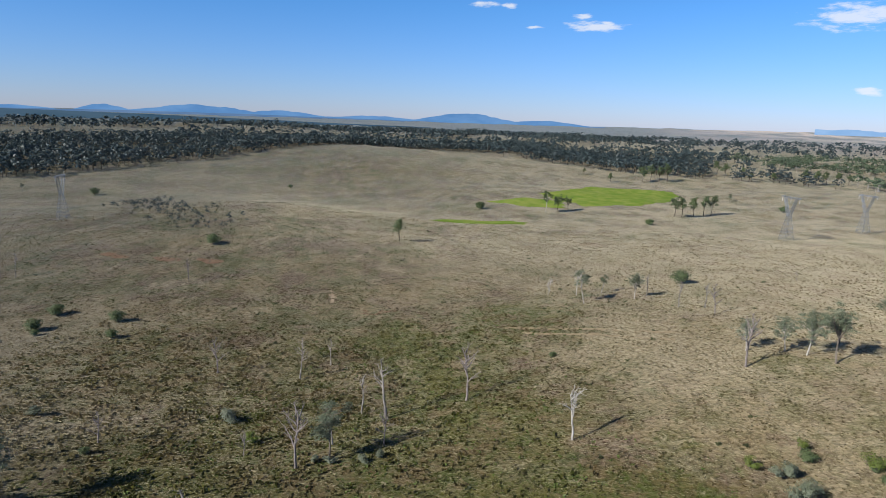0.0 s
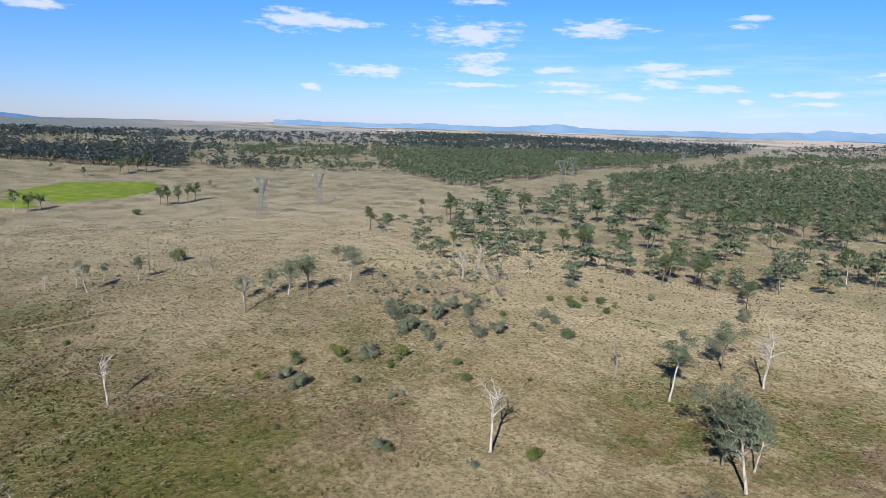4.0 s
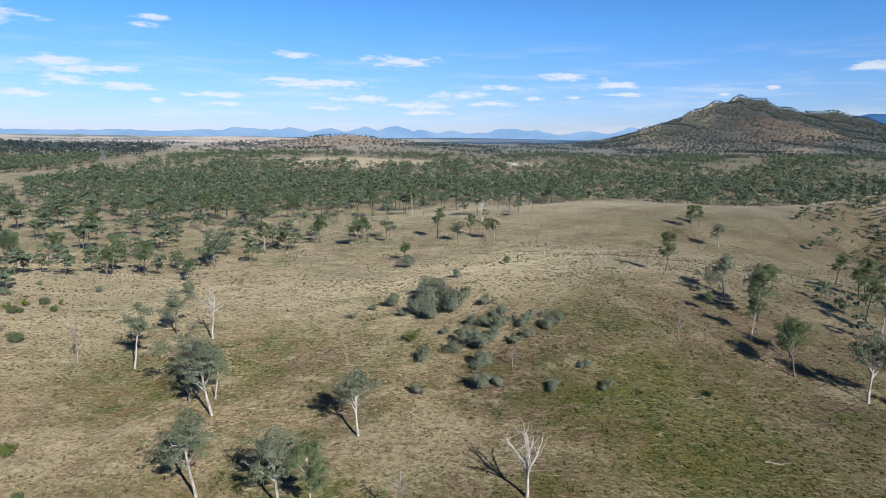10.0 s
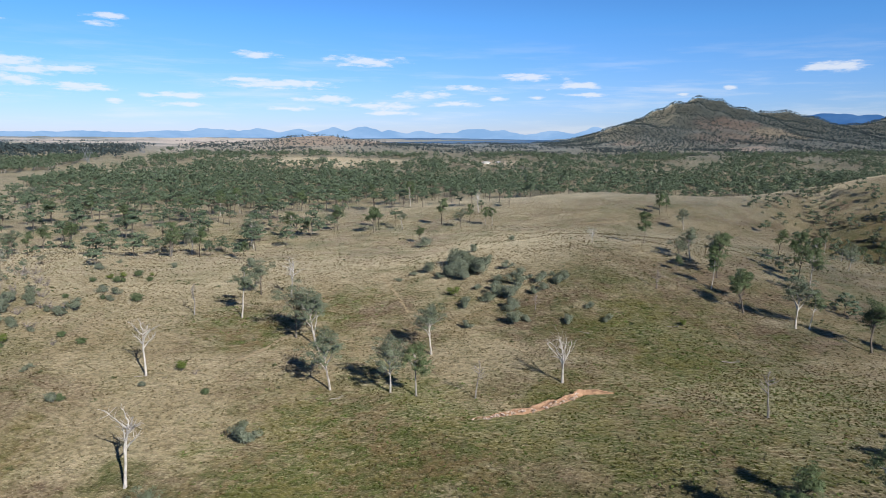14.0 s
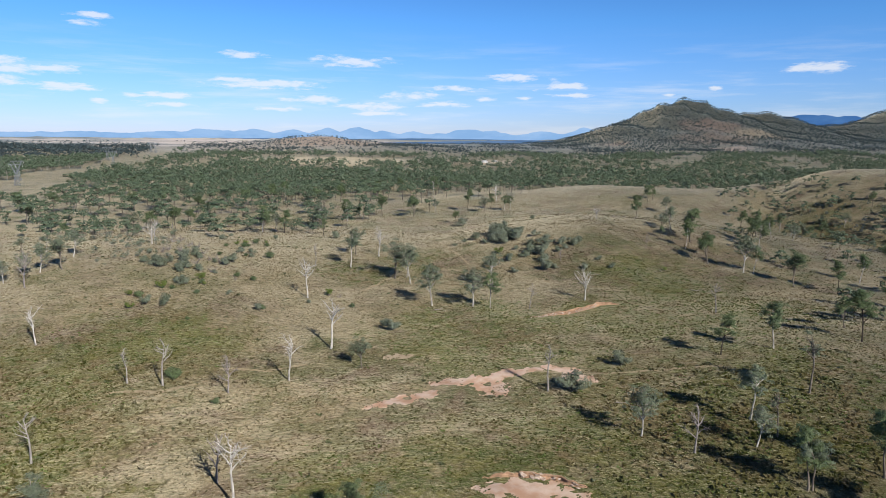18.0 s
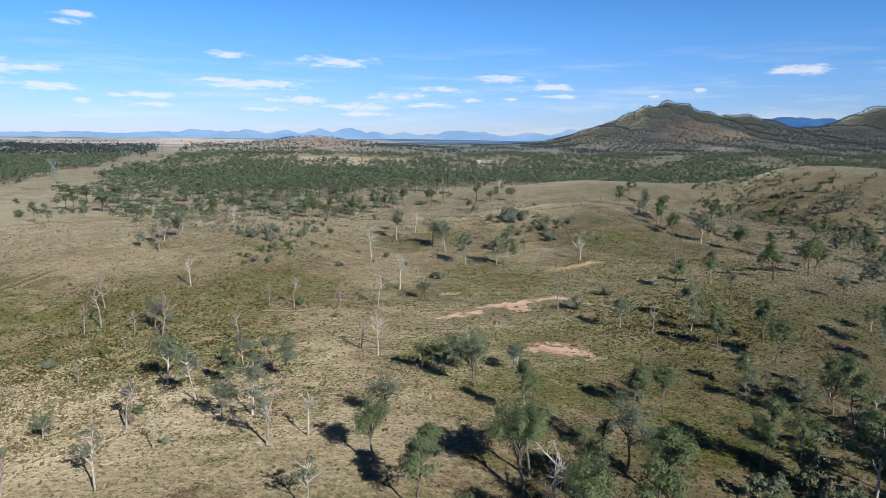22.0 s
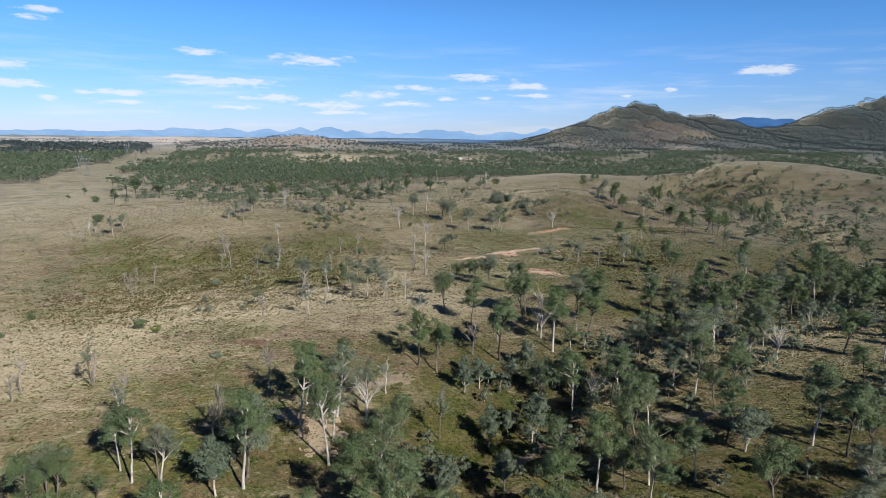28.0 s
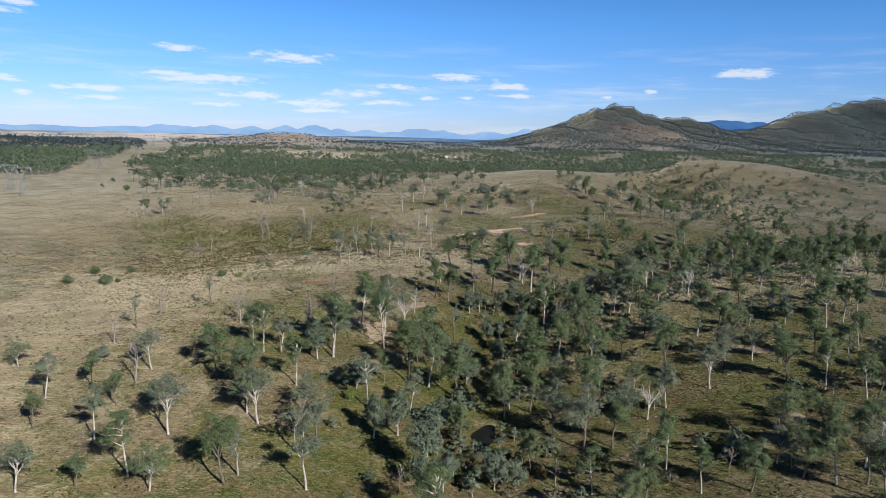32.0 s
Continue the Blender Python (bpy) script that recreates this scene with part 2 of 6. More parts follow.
# ---- materials ----
class Nodes:
    """A short way to write a node material."""

    def __init__(self, name):
        self.mat = bpy.data.materials.new(name)
        self.mat.use_nodes = True
        self.nt = self.mat.node_tree
        self.nt.nodes.clear()
        self.out = self.nt.nodes.new("ShaderNodeOutputMaterial")
        self.geo = self.nt.nodes.new("ShaderNodeNewGeometry")
        self.pos = self.geo.outputs["Position"]

    def node(self, kind, **inputs):
        n = self.nt.nodes.new(kind)
        for k, v in inputs.items():
            self.put(n.inputs[k.replace("_", " ")], v)
        return n

    def put(self, socket, v):
        if isinstance(v, bpy.types.NodeSocket):
            self.nt.links.new(v, socket)
        else:
            socket.default_value = v

    def noise(self, scale, detail=4.0, rough=0.55, vector=None, squash=None):
        vec = vector or self.pos
        if squash:
            m = self.nt.nodes.new("ShaderNodeVectorMath")
            m.operation = "MULTIPLY"
            self.put(m.inputs[0], vec)
            m.inputs[1].default_value = squash
            vec = m.outputs[0]
        return self.node("ShaderNodeTexNoise", Vector=vec, Scale=scale, Detail=detail, Roughness=rough).outputs["Fac"]

    def ramp(self, fac, lo, hi, to_lo=0.0, to_hi=1.0):
        m = self.nt.nodes.new("ShaderNodeMapRange")
        m.interpolation_type = "SMOOTHSTEP"
        for k, v in (("Value", fac), ("From Min", lo), ("From Max", hi), ("To Min", to_lo), ("To Max", to_hi)):
            self.put(m.inputs[k], v)
        return m.outputs[0]

    def mix(self, fac, a, b, blend="MIX"):
        m = self.nt.nodes.new("ShaderNodeMix")
        m.data_type, m.blend_type = "RGBA", blend
        self.put(m.inputs["Factor"], fac)
        for k, v in (("A", a), ("B", b)):
            self.put(m.inputs[k], v if isinstance(v, bpy.types.NodeSocket) else (*v, 1))
        return m.outputs["Result"]

    def calc(self, op, a, b=0.0):
        m = self.nt.nodes.new("ShaderNodeMath")
        m.operation = op
        self.put(m.inputs[0], a)
        self.put(m.inputs[1], b)
        return m.outputs[0]

    def bump(self, h, strength, distance):
        return self.node("ShaderNodeBump", Height=h, Strength=strength, Distance=distance).outputs[0]

    def finish(self, color, rough=0.8, normal=None, metal=0.0, spec=0.3, fuzz=0.0, dry=0.0):
        b = self.node("ShaderNodeBsdfPrincipled", Roughness=rough, Metallic=metal)
        self.put(b.inputs["Base Color"], color if isinstance(color, bpy.types.NodeSocket) else (*color, 1))
        b.inputs["Specular IOR Level"].default_value = spec
        b.inputs["Diffuse Roughness"].default_value = dry
        if fuzz:
            b.inputs["Sheen Weight"].default_value, b.inputs["Sheen Roughness"].default_value = fuzz, 0.3
            b.inputs["Sheen Tint"].default_value = (1.0, 0.90, 0.66, 1)
        if normal is not None:
            self.put(b.inputs["Normal"], normal)
        self.nt.links.new(b.outputs[0], self.out.inputs[0])
        return self.mat


# lush ground, ground with weeds: x, y, radius; and pale worn ground
LUSH = [(20, -44, 24), (-2, -56, 20), (84, 40, 28), (0, -82, 36), (42, -112, 30), (-8, 54, 22), (72, 52, 36), (104, 58, 34), (-46, 112, 14), (-105, -62, 34), (-150, -45, 36), (20, -290, 50), (60, -310, 50), (75, -250, 40), (-105, 24, 30), (-130, -22, 42), (10, 40, 42), (-25, -62, 22), (62, -30, 38), (-110, -235, 45), (-60, -285, 45), (-95, -345, 55), (-165, -5, 30), (-210, -25, 30), (40, -75, 36), (96, -25, 34), (88, 100, 34), (-51, 122, 16), (-19, 138, 18), (-225, 10, 26), (-26, -211, 45), (180, -60, 50)]
# weeds, with grass self-shadow and a dim slope painted into the same colour
WEEDY_SHADED = [(-112, -30, 46), (-96, 22, 34), (-150, 0, 34), (-130, -55, 36), (-185, -105, 40), (60, -260, 70), (120, -190, 70), (50, -30, 45), (95, 60, 45), (275, 310, 36), (290, 235, 44), (300, 330, 26)]
PLAINS = [(-120, 150, 115), (-235, 120, 115), (-60, 75, 60), (-200, 230, 70), (-300, 200, 120), (-330, 60, 100), (-175, -200, 60), (-130, -265, 60)]
SLOPES = [(366, 359, 55), (400, 310, 55), (335, 430, 50), (375, 290, 40), (105, 225, 80), (95, 410, 100), (230, 425, 95), (35, 185, 50), (430, 370, 60), (180, 320, 60)]
WORN = [(-84, -14, 24), (-68, -54, 18), (-97, -138, 30), (-45, -130, 26), (-64, 42, 20), (30, 92, 22), (-50, 56, 24), (-50, 82, 13), (-80, 82, 12), (-75, 150, 30), (-30, 190, 30), (-100, -100, 30), (30, 20, 14), (-60, -150, 22), (40, 200, 40), (-125, -30, 26), (-190, -150, 50), (-145, -115, 40), (-185, 55, 36), (-90, -215, 25)]
# hill soils; the last two, broad and dark, hold haze blue in their colour
HILL_SOIL_AND_HAZE = [(105, 1410, 120, (0.25, 0.195, 0.14)), (-440, 2330, 260, (0.20, 0.150, 0.115)), (-260, 1390, 190, (0.30, 0.245, 0.16)), (960, 2040, 75, (0.21, 0.155, 0.125)), (650, 2150, 45, (0.27, 0.23, 0.17)), (1110, 2620, 140, (0.112, 0.085, 0.072)), (1010, 2330, 160, (0.125, 0.098, 0.080)), (1230, 2420, 120, (0.19, 0.155, 0.11)), (660, 2420, 70, (0.15, 0.115, 0.095)),
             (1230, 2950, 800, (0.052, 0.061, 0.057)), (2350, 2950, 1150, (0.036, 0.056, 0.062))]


def grass_color(m):
    """Colour of the pasture: straw, brown and green in drifts, with lush and worn places."""
    flat = m.node("ShaderNodeVectorMath")
    flat.operation = "MULTIPLY"
    m.put(flat.inputs[0], m.pos)
    flat.inputs[1].default_value = (1, 1, 0)
    at = flat.outputs[0]
    big = m.noise(0.006, 3, 0.5, vector=at)
    mid = m.noise(0.028, 5, 0.6, vector=at)
    tuft = m.noise(0.13, 6, 0.7, vector=at)
    drift = m.noise(0.05, 7, 0.74, vector=at)

    def spots(places):
        near = None
        for x, y, r in places:
            d = m.node("ShaderNodeVectorMath")
            d.operation = "DISTANCE"
            m.put(d.inputs[0], at)
            d.inputs[1].default_value = (x, y, 0)
            v = m.calc("DIVIDE", d.outputs["Value"], r)
            near = v if near is None else m.calc("MINIMUM", near, v)
        return m.ramp(m.calc("ADD", near, m.calc("MULTIPLY", m.calc("SUBTRACT", drift, 0.5), 4.2)), 1.15, 0.60)

    straw, pale, olive, brown, green = (0.162, 0.129, 0.073), (0.236, 0.203, 0.134), (0.068, 0.073, 0.025), (0.101, 0.073, 0.048), (0.034, 0.052, 0.012)
    c = m.mix(m.ramp(mid, 0.44, 0.57), straw, brown)
    c = m.mix(m.ramp(m.noise(0.085, 6, 0.66, vector=at), 0.47, 0.57, 0, 0.66), c, olive)
    c = m.mix(m.ramp(m.noise(0.05, 6, 0.70, vector=at, squash=(1, 2.0, 1)), 0.52, 0.62, 0, 0.7), c, pale)
    c = m.mix(m.ramp(m.noise(0.033, 6, 0.68, vector=at), 0.55, 0.64, 0, 0.75), c, (0.128, 0.090, 0.066))
    c = m.mix(m.ramp(m.calc("ADD", m.calc("MULTIPLY", m.noise(0.02, 5, 0.65, vector=at), 0.6), m.calc("MULTIPLY", tuft, 0.4)), 0.50, 0.58, 0, 0.70), c, m.mix(m.ramp(tuft, 0.45, 0.6), olive, green))
    c = m.mix(m.calc("MULTIPLY", spots(WORN), 0.7), c, pale)
    c = m.mix(m.calc("MULTIPLY", spots(PLAINS), 0.45), c, m.mix(m.ramp(tuft, 0.36, 0.64), pale, straw))
    c = m.mix(m.calc("MULTIPLY", spots(SLOPES), 0.5), c, m.mix(m.ramp(mid, 0.42, 0.62), pale, straw))
    xy = m.node("ShaderNodeSeparateXYZ", Vector=at)
    west = m.ramp(m.calc("ADD", xy.outputs[0], m.calc("MULTIPLY", mid, 120)), -130, -330, 0, 0.85)
    west = m.calc("MULTIPLY", west, m.ramp(m.noise(0.045, 5, 0.65, vector=at), 0.42, 0.60))
    c = m.mix(m.calc("MULTIPLY", west, m.ramp(xy.outputs[1], -120, 60)), c, pale)
    east = m.ramp(m.calc("ADD", xy.outputs[0], m.calc("MULTIPLY", mid, 110)), 30, 120, 0, 0.42)
    c = m.mix(m.calc("MULTIPLY", east, m.ramp(xy.outputs[1], 120, 30)), c, m.mix(m.ramp(tuft, 0.38, 0.62), (0.125, 0.100, 0.060), (0.082, 0.098, 0.036)))
    c = m.mix(m.calc("MULTIPLY", east, m.ramp(m.noise(0.10, 6, 0.72, vector=at), 0.52, 0.64, 0, 0.75)), c, straw)
    # weed browns and greens, darkened to stand for shadow between the grass
    weedy_shaded = m.mix(m.ramp(tuft, 0.40, 0.60), (0.122, 0.088, 0.040), (0.062, 0.070, 0.018))
    c = m.mix(m.calc("MULTIPLY", spots(WEEDY_SHADED), 0.75), c, weedy_shaded)
    rich = m.mix(m.ramp(tuft, 0.42, 0.58), (0.043, 0.060, 0.010), m.mix(m.ramp(mid, 0.45, 0.55), (0.088, 0.086, 0.022), (0.105, 0.076, 0.036)))
    c = m.mix(m.calc("MULTIPLY", spots(LUSH), m.ramp(m.noise(0.16, 6, 0.72, vector=at), 0.62, 0.50, 0.1, 0.9)), c, rich)
    return c, at, tuft


def grass_ground():
    m = Nodes("dry_grass_ground")
    c, at, tuft = grass_color(m)
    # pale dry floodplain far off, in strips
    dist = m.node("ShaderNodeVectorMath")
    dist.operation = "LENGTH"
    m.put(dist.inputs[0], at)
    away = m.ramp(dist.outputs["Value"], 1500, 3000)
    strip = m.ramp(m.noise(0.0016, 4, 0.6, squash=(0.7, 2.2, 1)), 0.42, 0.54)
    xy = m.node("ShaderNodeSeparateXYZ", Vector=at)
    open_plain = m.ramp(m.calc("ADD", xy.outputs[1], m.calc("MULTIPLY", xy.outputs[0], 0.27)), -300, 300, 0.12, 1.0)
    # distance haze painted in: far ground turns blue-grey
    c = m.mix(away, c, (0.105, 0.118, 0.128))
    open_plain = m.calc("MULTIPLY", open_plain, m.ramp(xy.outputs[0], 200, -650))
    # western strips take a mauve haze tint, northern ones their pale soil
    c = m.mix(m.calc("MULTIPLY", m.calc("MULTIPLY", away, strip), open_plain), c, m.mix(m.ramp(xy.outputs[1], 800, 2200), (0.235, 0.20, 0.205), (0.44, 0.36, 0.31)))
    c = m.mix(m.calc("MULTIPLY", away, m.ramp(m.noise(0.003, 4, 0.6, squash=(1.6, 0.6, 1)), 0.60, 0.68)), c, (0.20, 0.19, 0.14))
    fine = m.noise(0.8, 4, 0.7)
    dark = m.ramp(fine, 0.30, 0.66, 0.50, 1.12)
    c = m.mix(1.0, c, m.node("ShaderNodeCombineColor", Red=dark, Green=dark, Blue=dark).outputs[0], "MULTIPLY")
    c = m.mix(m.ramp(m.noise(0.42, 4, 0.7), 0.56, 0.68, 0, 0.5), c, (0.068, 0.072, 0.034))
    c = m.mix(m.ramp(m.noise(0.33, 5, 0.75, squash=(1, 1.3, 1)), 0.58, 0.72, 0, 0.65), c, (0.30, 0.262, 0.175))
    for x, y, r, soil in reversed(HILL_SOIL_AND_HAZE):
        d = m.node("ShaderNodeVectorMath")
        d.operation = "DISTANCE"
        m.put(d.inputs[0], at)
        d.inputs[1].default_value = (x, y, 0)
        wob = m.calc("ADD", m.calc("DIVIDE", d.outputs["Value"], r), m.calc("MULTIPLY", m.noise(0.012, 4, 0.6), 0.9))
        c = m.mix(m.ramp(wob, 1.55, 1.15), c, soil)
    return m.finish(c, 0.95, m.bump(m.calc("ADD", fine, tuft), 0.9, 0.5), spec=0.1, fuzz=0.42, dry=1.0)


def tuft_grass(name, other, share):
    """Tussocks in the colour of the grass they stand in."""
    m = Nodes(name)
    c, at, tuft = grass_color(m)
    c = m.mix(m.ramp(m.geo.outputs["Random Per Island"], 0.0, 1.0, 0.0, share), c, other)
    p = m.node("ShaderNodeBsdfDiffuse", Color=c)
    t = m.node("ShaderNodeBsdfTranslucent", Color=c)
    x = m.node("ShaderNodeMixShader", Fac=0.3)
    m.nt.links.new(p.outputs[0], x.inputs[1])
    m.nt.links.new(t.outputs[0], x.inputs[2])
    m.nt.links.new(x.outputs[0], m.out.inputs[0])
    return m.mat


def bark(name, pale, dark, scale=1.6):
    m = Nodes(name)
    streak = m.noise(scale, 5, 0.65, squash=(1, 1, 0.3))
    blotch = m.noise(0.5, 3, 0.6)
    c = m.mix(m.ramp(streak, 0.4, 0.68), pale, dark)
    c = m.mix(m.ramp(blotch, 0.55, 0.75, 0, 0.6), c, tuple(0.6 * v for v in dark))
    return m.finish(c, 0.85, m.bump(streak, 0.5, 0.05), spec=0.2)


def leaves(name, a, b, c2, through=0.22):
    m = Nodes(name)
    info = m.nt.nodes.new("ShaderNodeObjectInfo")
    c = m.mix(m.geo.outputs["Random Per Island"], a, b)
    c = m.mix(m.calc("MULTIPLY", info.outputs["Random"], 0.75), c, c2)
    c = m.mix(m.ramp(m.noise(0.35, 3, 0.6), 0.45, 0.75, 0, 0.6), c, tuple(v * 1.35 for v in b))
    p = m.node("ShaderNodeBsdfPrincipled", Roughness=0.5)
    m.put(p.inputs["Base Color"], c)
    p.inputs["Specular IOR Level"].default_value = 0.35
    t = m.node("ShaderNodeBsdfTranslucent", Color=c)
    s = m.node("ShaderNodeMixShader", Fac=through)
    m.nt.links.new(p.outputs[0], s.inputs[1])
    m.nt.links.new(t.outputs[0], s.inputs[2])
    m.nt.links.new(s.outputs[0], m.out.inputs[0])
    return m.mat


def plain(name, a, b, scale, rough=0.8, metal=0.0, bump=0.0, spec=0.3):
    m = Nodes(name)
    f = m.noise(scale, 5, 0.6)
    c = m.mix(m.ramp(f, 0.35, 0.68), a, b)
    return m.finish(c, rough, m.bump(f, bump, 0.2) if bump else None, metal, spec)


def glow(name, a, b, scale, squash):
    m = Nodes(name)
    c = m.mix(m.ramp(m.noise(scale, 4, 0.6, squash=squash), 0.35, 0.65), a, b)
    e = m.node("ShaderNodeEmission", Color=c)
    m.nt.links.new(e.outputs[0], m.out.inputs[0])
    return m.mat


GRASS_GROUND = grass_ground()
PALE_BARK = bark("pale_gum_bark", (0.52, 0.485, 0.44), (0.26, 0.23, 0.20))
GREY_BARK = bark("grey_box_bark", (0.20, 0.17, 0.14), (0.09, 0.075, 0.062))
DARK_BARK = bark("ironbark", (0.09, 0.072, 0.058), (0.04, 0.032, 0.027))
BRUSH_WOOD = bark("dry_twigs", (0.30, 0.265, 0.25), (0.17, 0.145, 0.14))
WHITE_WOOD = bark("sun_bleached_wood", (0.56, 0.53, 0.49), (0.33, 0.305, 0.28))
DEAD_WOOD = bark("bleached_dead_wood", (0.35, 0.322, 0.295), (0.16, 0.142, 0.128))
GREEN_LEAF = leaves("gum_leaves", (0.080, 0.112, 0.052), (0.136, 0.178, 0.088), (0.112, 0.158, 0.062), 0.26)
GREY_LEAF = leaves("grey_gum_leaves", (0.124, 0.150, 0.100), (0.184, 0.214, 0.148), (0.130, 0.164, 0.100), 0.24)
BLUE_LEAF = leaves("silver_wattle_leaves", (0.122, 0.149, 0.104), (0.201, 0.226, 0.165), (0.134, 0.159, 0.100), 0.16)
LIME_LEAF = leaves("bright_shrub_leaves", (0.104, 0.146, 0.027), (0.171, 0.220, 0.046), (0.122, 0.159, 0.037), 0.3)
CREEK_LEAF = leaves("creek_thicket_leaves", (0.092, 0.120, 0.078), (0.152, 0.187, 0.130), (0.112, 0.146, 0.094), 0.24)
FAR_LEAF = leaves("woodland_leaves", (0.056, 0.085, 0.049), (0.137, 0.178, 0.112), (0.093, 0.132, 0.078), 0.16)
# leaves of far scrub, with the blue of distance haze put into their colour
HAZED_LEAF = leaves("hazed_scrub_leaves", (0.032, 0.052, 0.055), (0.058, 0.083, 0.086), (0.044, 0.066, 0.068), 0.10)
CROP = plain("lush_green_pasture", (0.15, 0.24, 0.03), (0.25, 0.30, 0.065), 0.08, 0.9, bump=0.3, spec=0.1)
SCALD = plain("bare_pink_soil", (0.47, 0.29, 0.195), (0.62, 0.48, 0.385), 0.22, 0.95, bump=0.5, spec=0.1)
DUST = plain("pale_bare_earth", (0.29, 0.225, 0.155), (0.38, 0.31, 0.225), 0.3, 0.95, bump=0.4, spec=0.1)
TRACK = plain("trodden_earth", (0.25, 0.20, 0.125), (0.33, 0.275, 0.185), 0.5, 0.95, bump=0.4, spec=0.1)
RED_EARTH = plain("red_earth", (0.18, 0.112, 0.076), (0.24, 0.165, 0.112), 0.3, 0.95, bump=0.4, spec=0.1)
SAND = plain("creek_sand", (0.30, 0.25, 0.19), (0.20, 0.16, 0.11), 0.2, 0.95, bump=0.4, spec=0.1)
WATER = plain("still_creek_water", (0.012, 0.013, 0.010), (0.02, 0.02, 0.014), 0.2, 0.3, spec=0.08)
STEEL = plain("galvanised_steel", (0.30, 0.32, 0.34), (0.22, 0.24, 0.26), 0.6, 0.45, metal=0.35)
PAINT = plain("white_paint", (0.78, 0.77, 0.74), (0.68, 0.67, 0.64), 0.5, 0.6)
IRON_ROOF = plain("iron_roof", (0.62, 0.60, 0.58), (0.50, 0.48, 0.46), 0.4, 0.45, metal=0.3)
# horizon strips glow by themselves, their haze painted as blue emission
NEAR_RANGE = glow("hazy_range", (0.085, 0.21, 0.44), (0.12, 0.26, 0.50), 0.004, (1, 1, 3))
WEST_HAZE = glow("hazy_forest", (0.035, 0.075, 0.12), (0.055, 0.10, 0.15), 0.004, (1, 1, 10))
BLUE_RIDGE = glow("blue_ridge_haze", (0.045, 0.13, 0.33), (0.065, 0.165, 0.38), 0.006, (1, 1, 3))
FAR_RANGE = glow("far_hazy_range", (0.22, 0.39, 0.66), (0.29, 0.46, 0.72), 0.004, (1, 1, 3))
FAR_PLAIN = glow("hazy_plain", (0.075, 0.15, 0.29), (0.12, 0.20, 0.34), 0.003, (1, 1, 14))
GRASS_TUFT = tuft_grass("grass_tufts", (0.32, 0.275, 0.165), 0.3)
WEED_LEAF = tuft_grass("low_weeds", (0.085, 0.095, 0.045), 0.6)
BRACKEN = leaves("green_weeds", (0.085, 0.125, 0.03), (0.13, 0.175, 0.045), (0.10, 0.14, 0.035), 0.25)
HERB = leaves("dark_herb_leaves", (0.065, 0.082, 0.034), (0.115, 0.130, 0.06), (0.085, 0.092, 0.045), 0.2)
BANK_CLAY = plain("cracked_clay", (0.44, 0.285, 0.185), (0.24, 0.150, 0.10), 0.9, 0.95, bump=0.9, spec=0.1)
WHITE_CLAY = plain("hard_white_clay", (0.56, 0.47, 0.40), (0.34, 0.25, 0.19), 1.6, 0.95, bump=0.8, spec=0.1)


def build_ground():
    n = 421
    t = np.linspace(-1, 1, n)
    c = 4750 * (0.11 * t + 0.25 * t ** 3 + 0.64 * t ** 7)
    X, Y = np.meshgrid(c, c - 60, indexing="ij")
    Z = height(X, Y)
    co = np.stack([X, Y, Z], -1).reshape(-1, 3)
    i = np.arange(n * n).reshape(n, n)
    quads = np.stack([i[:-1, :-1], i[1:, :-1], i[1:, 1:], i[:-1, 1:]], -1).reshape(-1, 4)
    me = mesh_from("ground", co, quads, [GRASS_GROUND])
    me.polygons.foreach_set("use_smooth", np.ones(len(quads), bool))
    return tagged(new("ground", me), "dry grazing land with straw-coloured and green grass", "ground", kind="structure")

# ---- trees ----
def tube(co, faces, pts, radii, sides=6):
    """Adds a tapered tube along pts to the lists."""
    pts = [Vector(p) for p in pts]
    base = len(co)
    for i, p in enumerate(pts):
        d = (pts[min(i + 1, len(pts) - 1)] - pts[max(i - 1, 0)]).normalized()
        u = d.cross(Vector((0.31, 0.95, 0.07))).normalized()
        v = d.cross(u)
        for k in range(sides):
            a = 2 * math.pi * k / sides
            co.append(p + (u * math.cos(a) + v * math.sin(a)) * radii[i])
    for i in range(len(pts) - 1):
        for k in range(sides):
            a, b = base + i * sides + k, base + i * sides + (k + 1) % sides
            faces.append((a, b, b + sides, a + sides))


def bough(rng, start, way, length, r, steps=5, lift=0.0, wander=0.25):
    """Points and radii of a crooked branch."""
    pts, p, d = [Vector(start)], Vector(start), Vector(way).normalized()
    for _ in range(steps):
        d = (d + Vector((rng.gauss(0, wander), rng.gauss(0, wander), rng.gauss(0, wander) * 0.6 + lift))).normalized()
        p = p + d * (length / steps)
        pts.append(p.copy())
    radii = [r * (1 - 0.72 * i / steps) for i in range(steps + 1)]
    return pts, radii, d


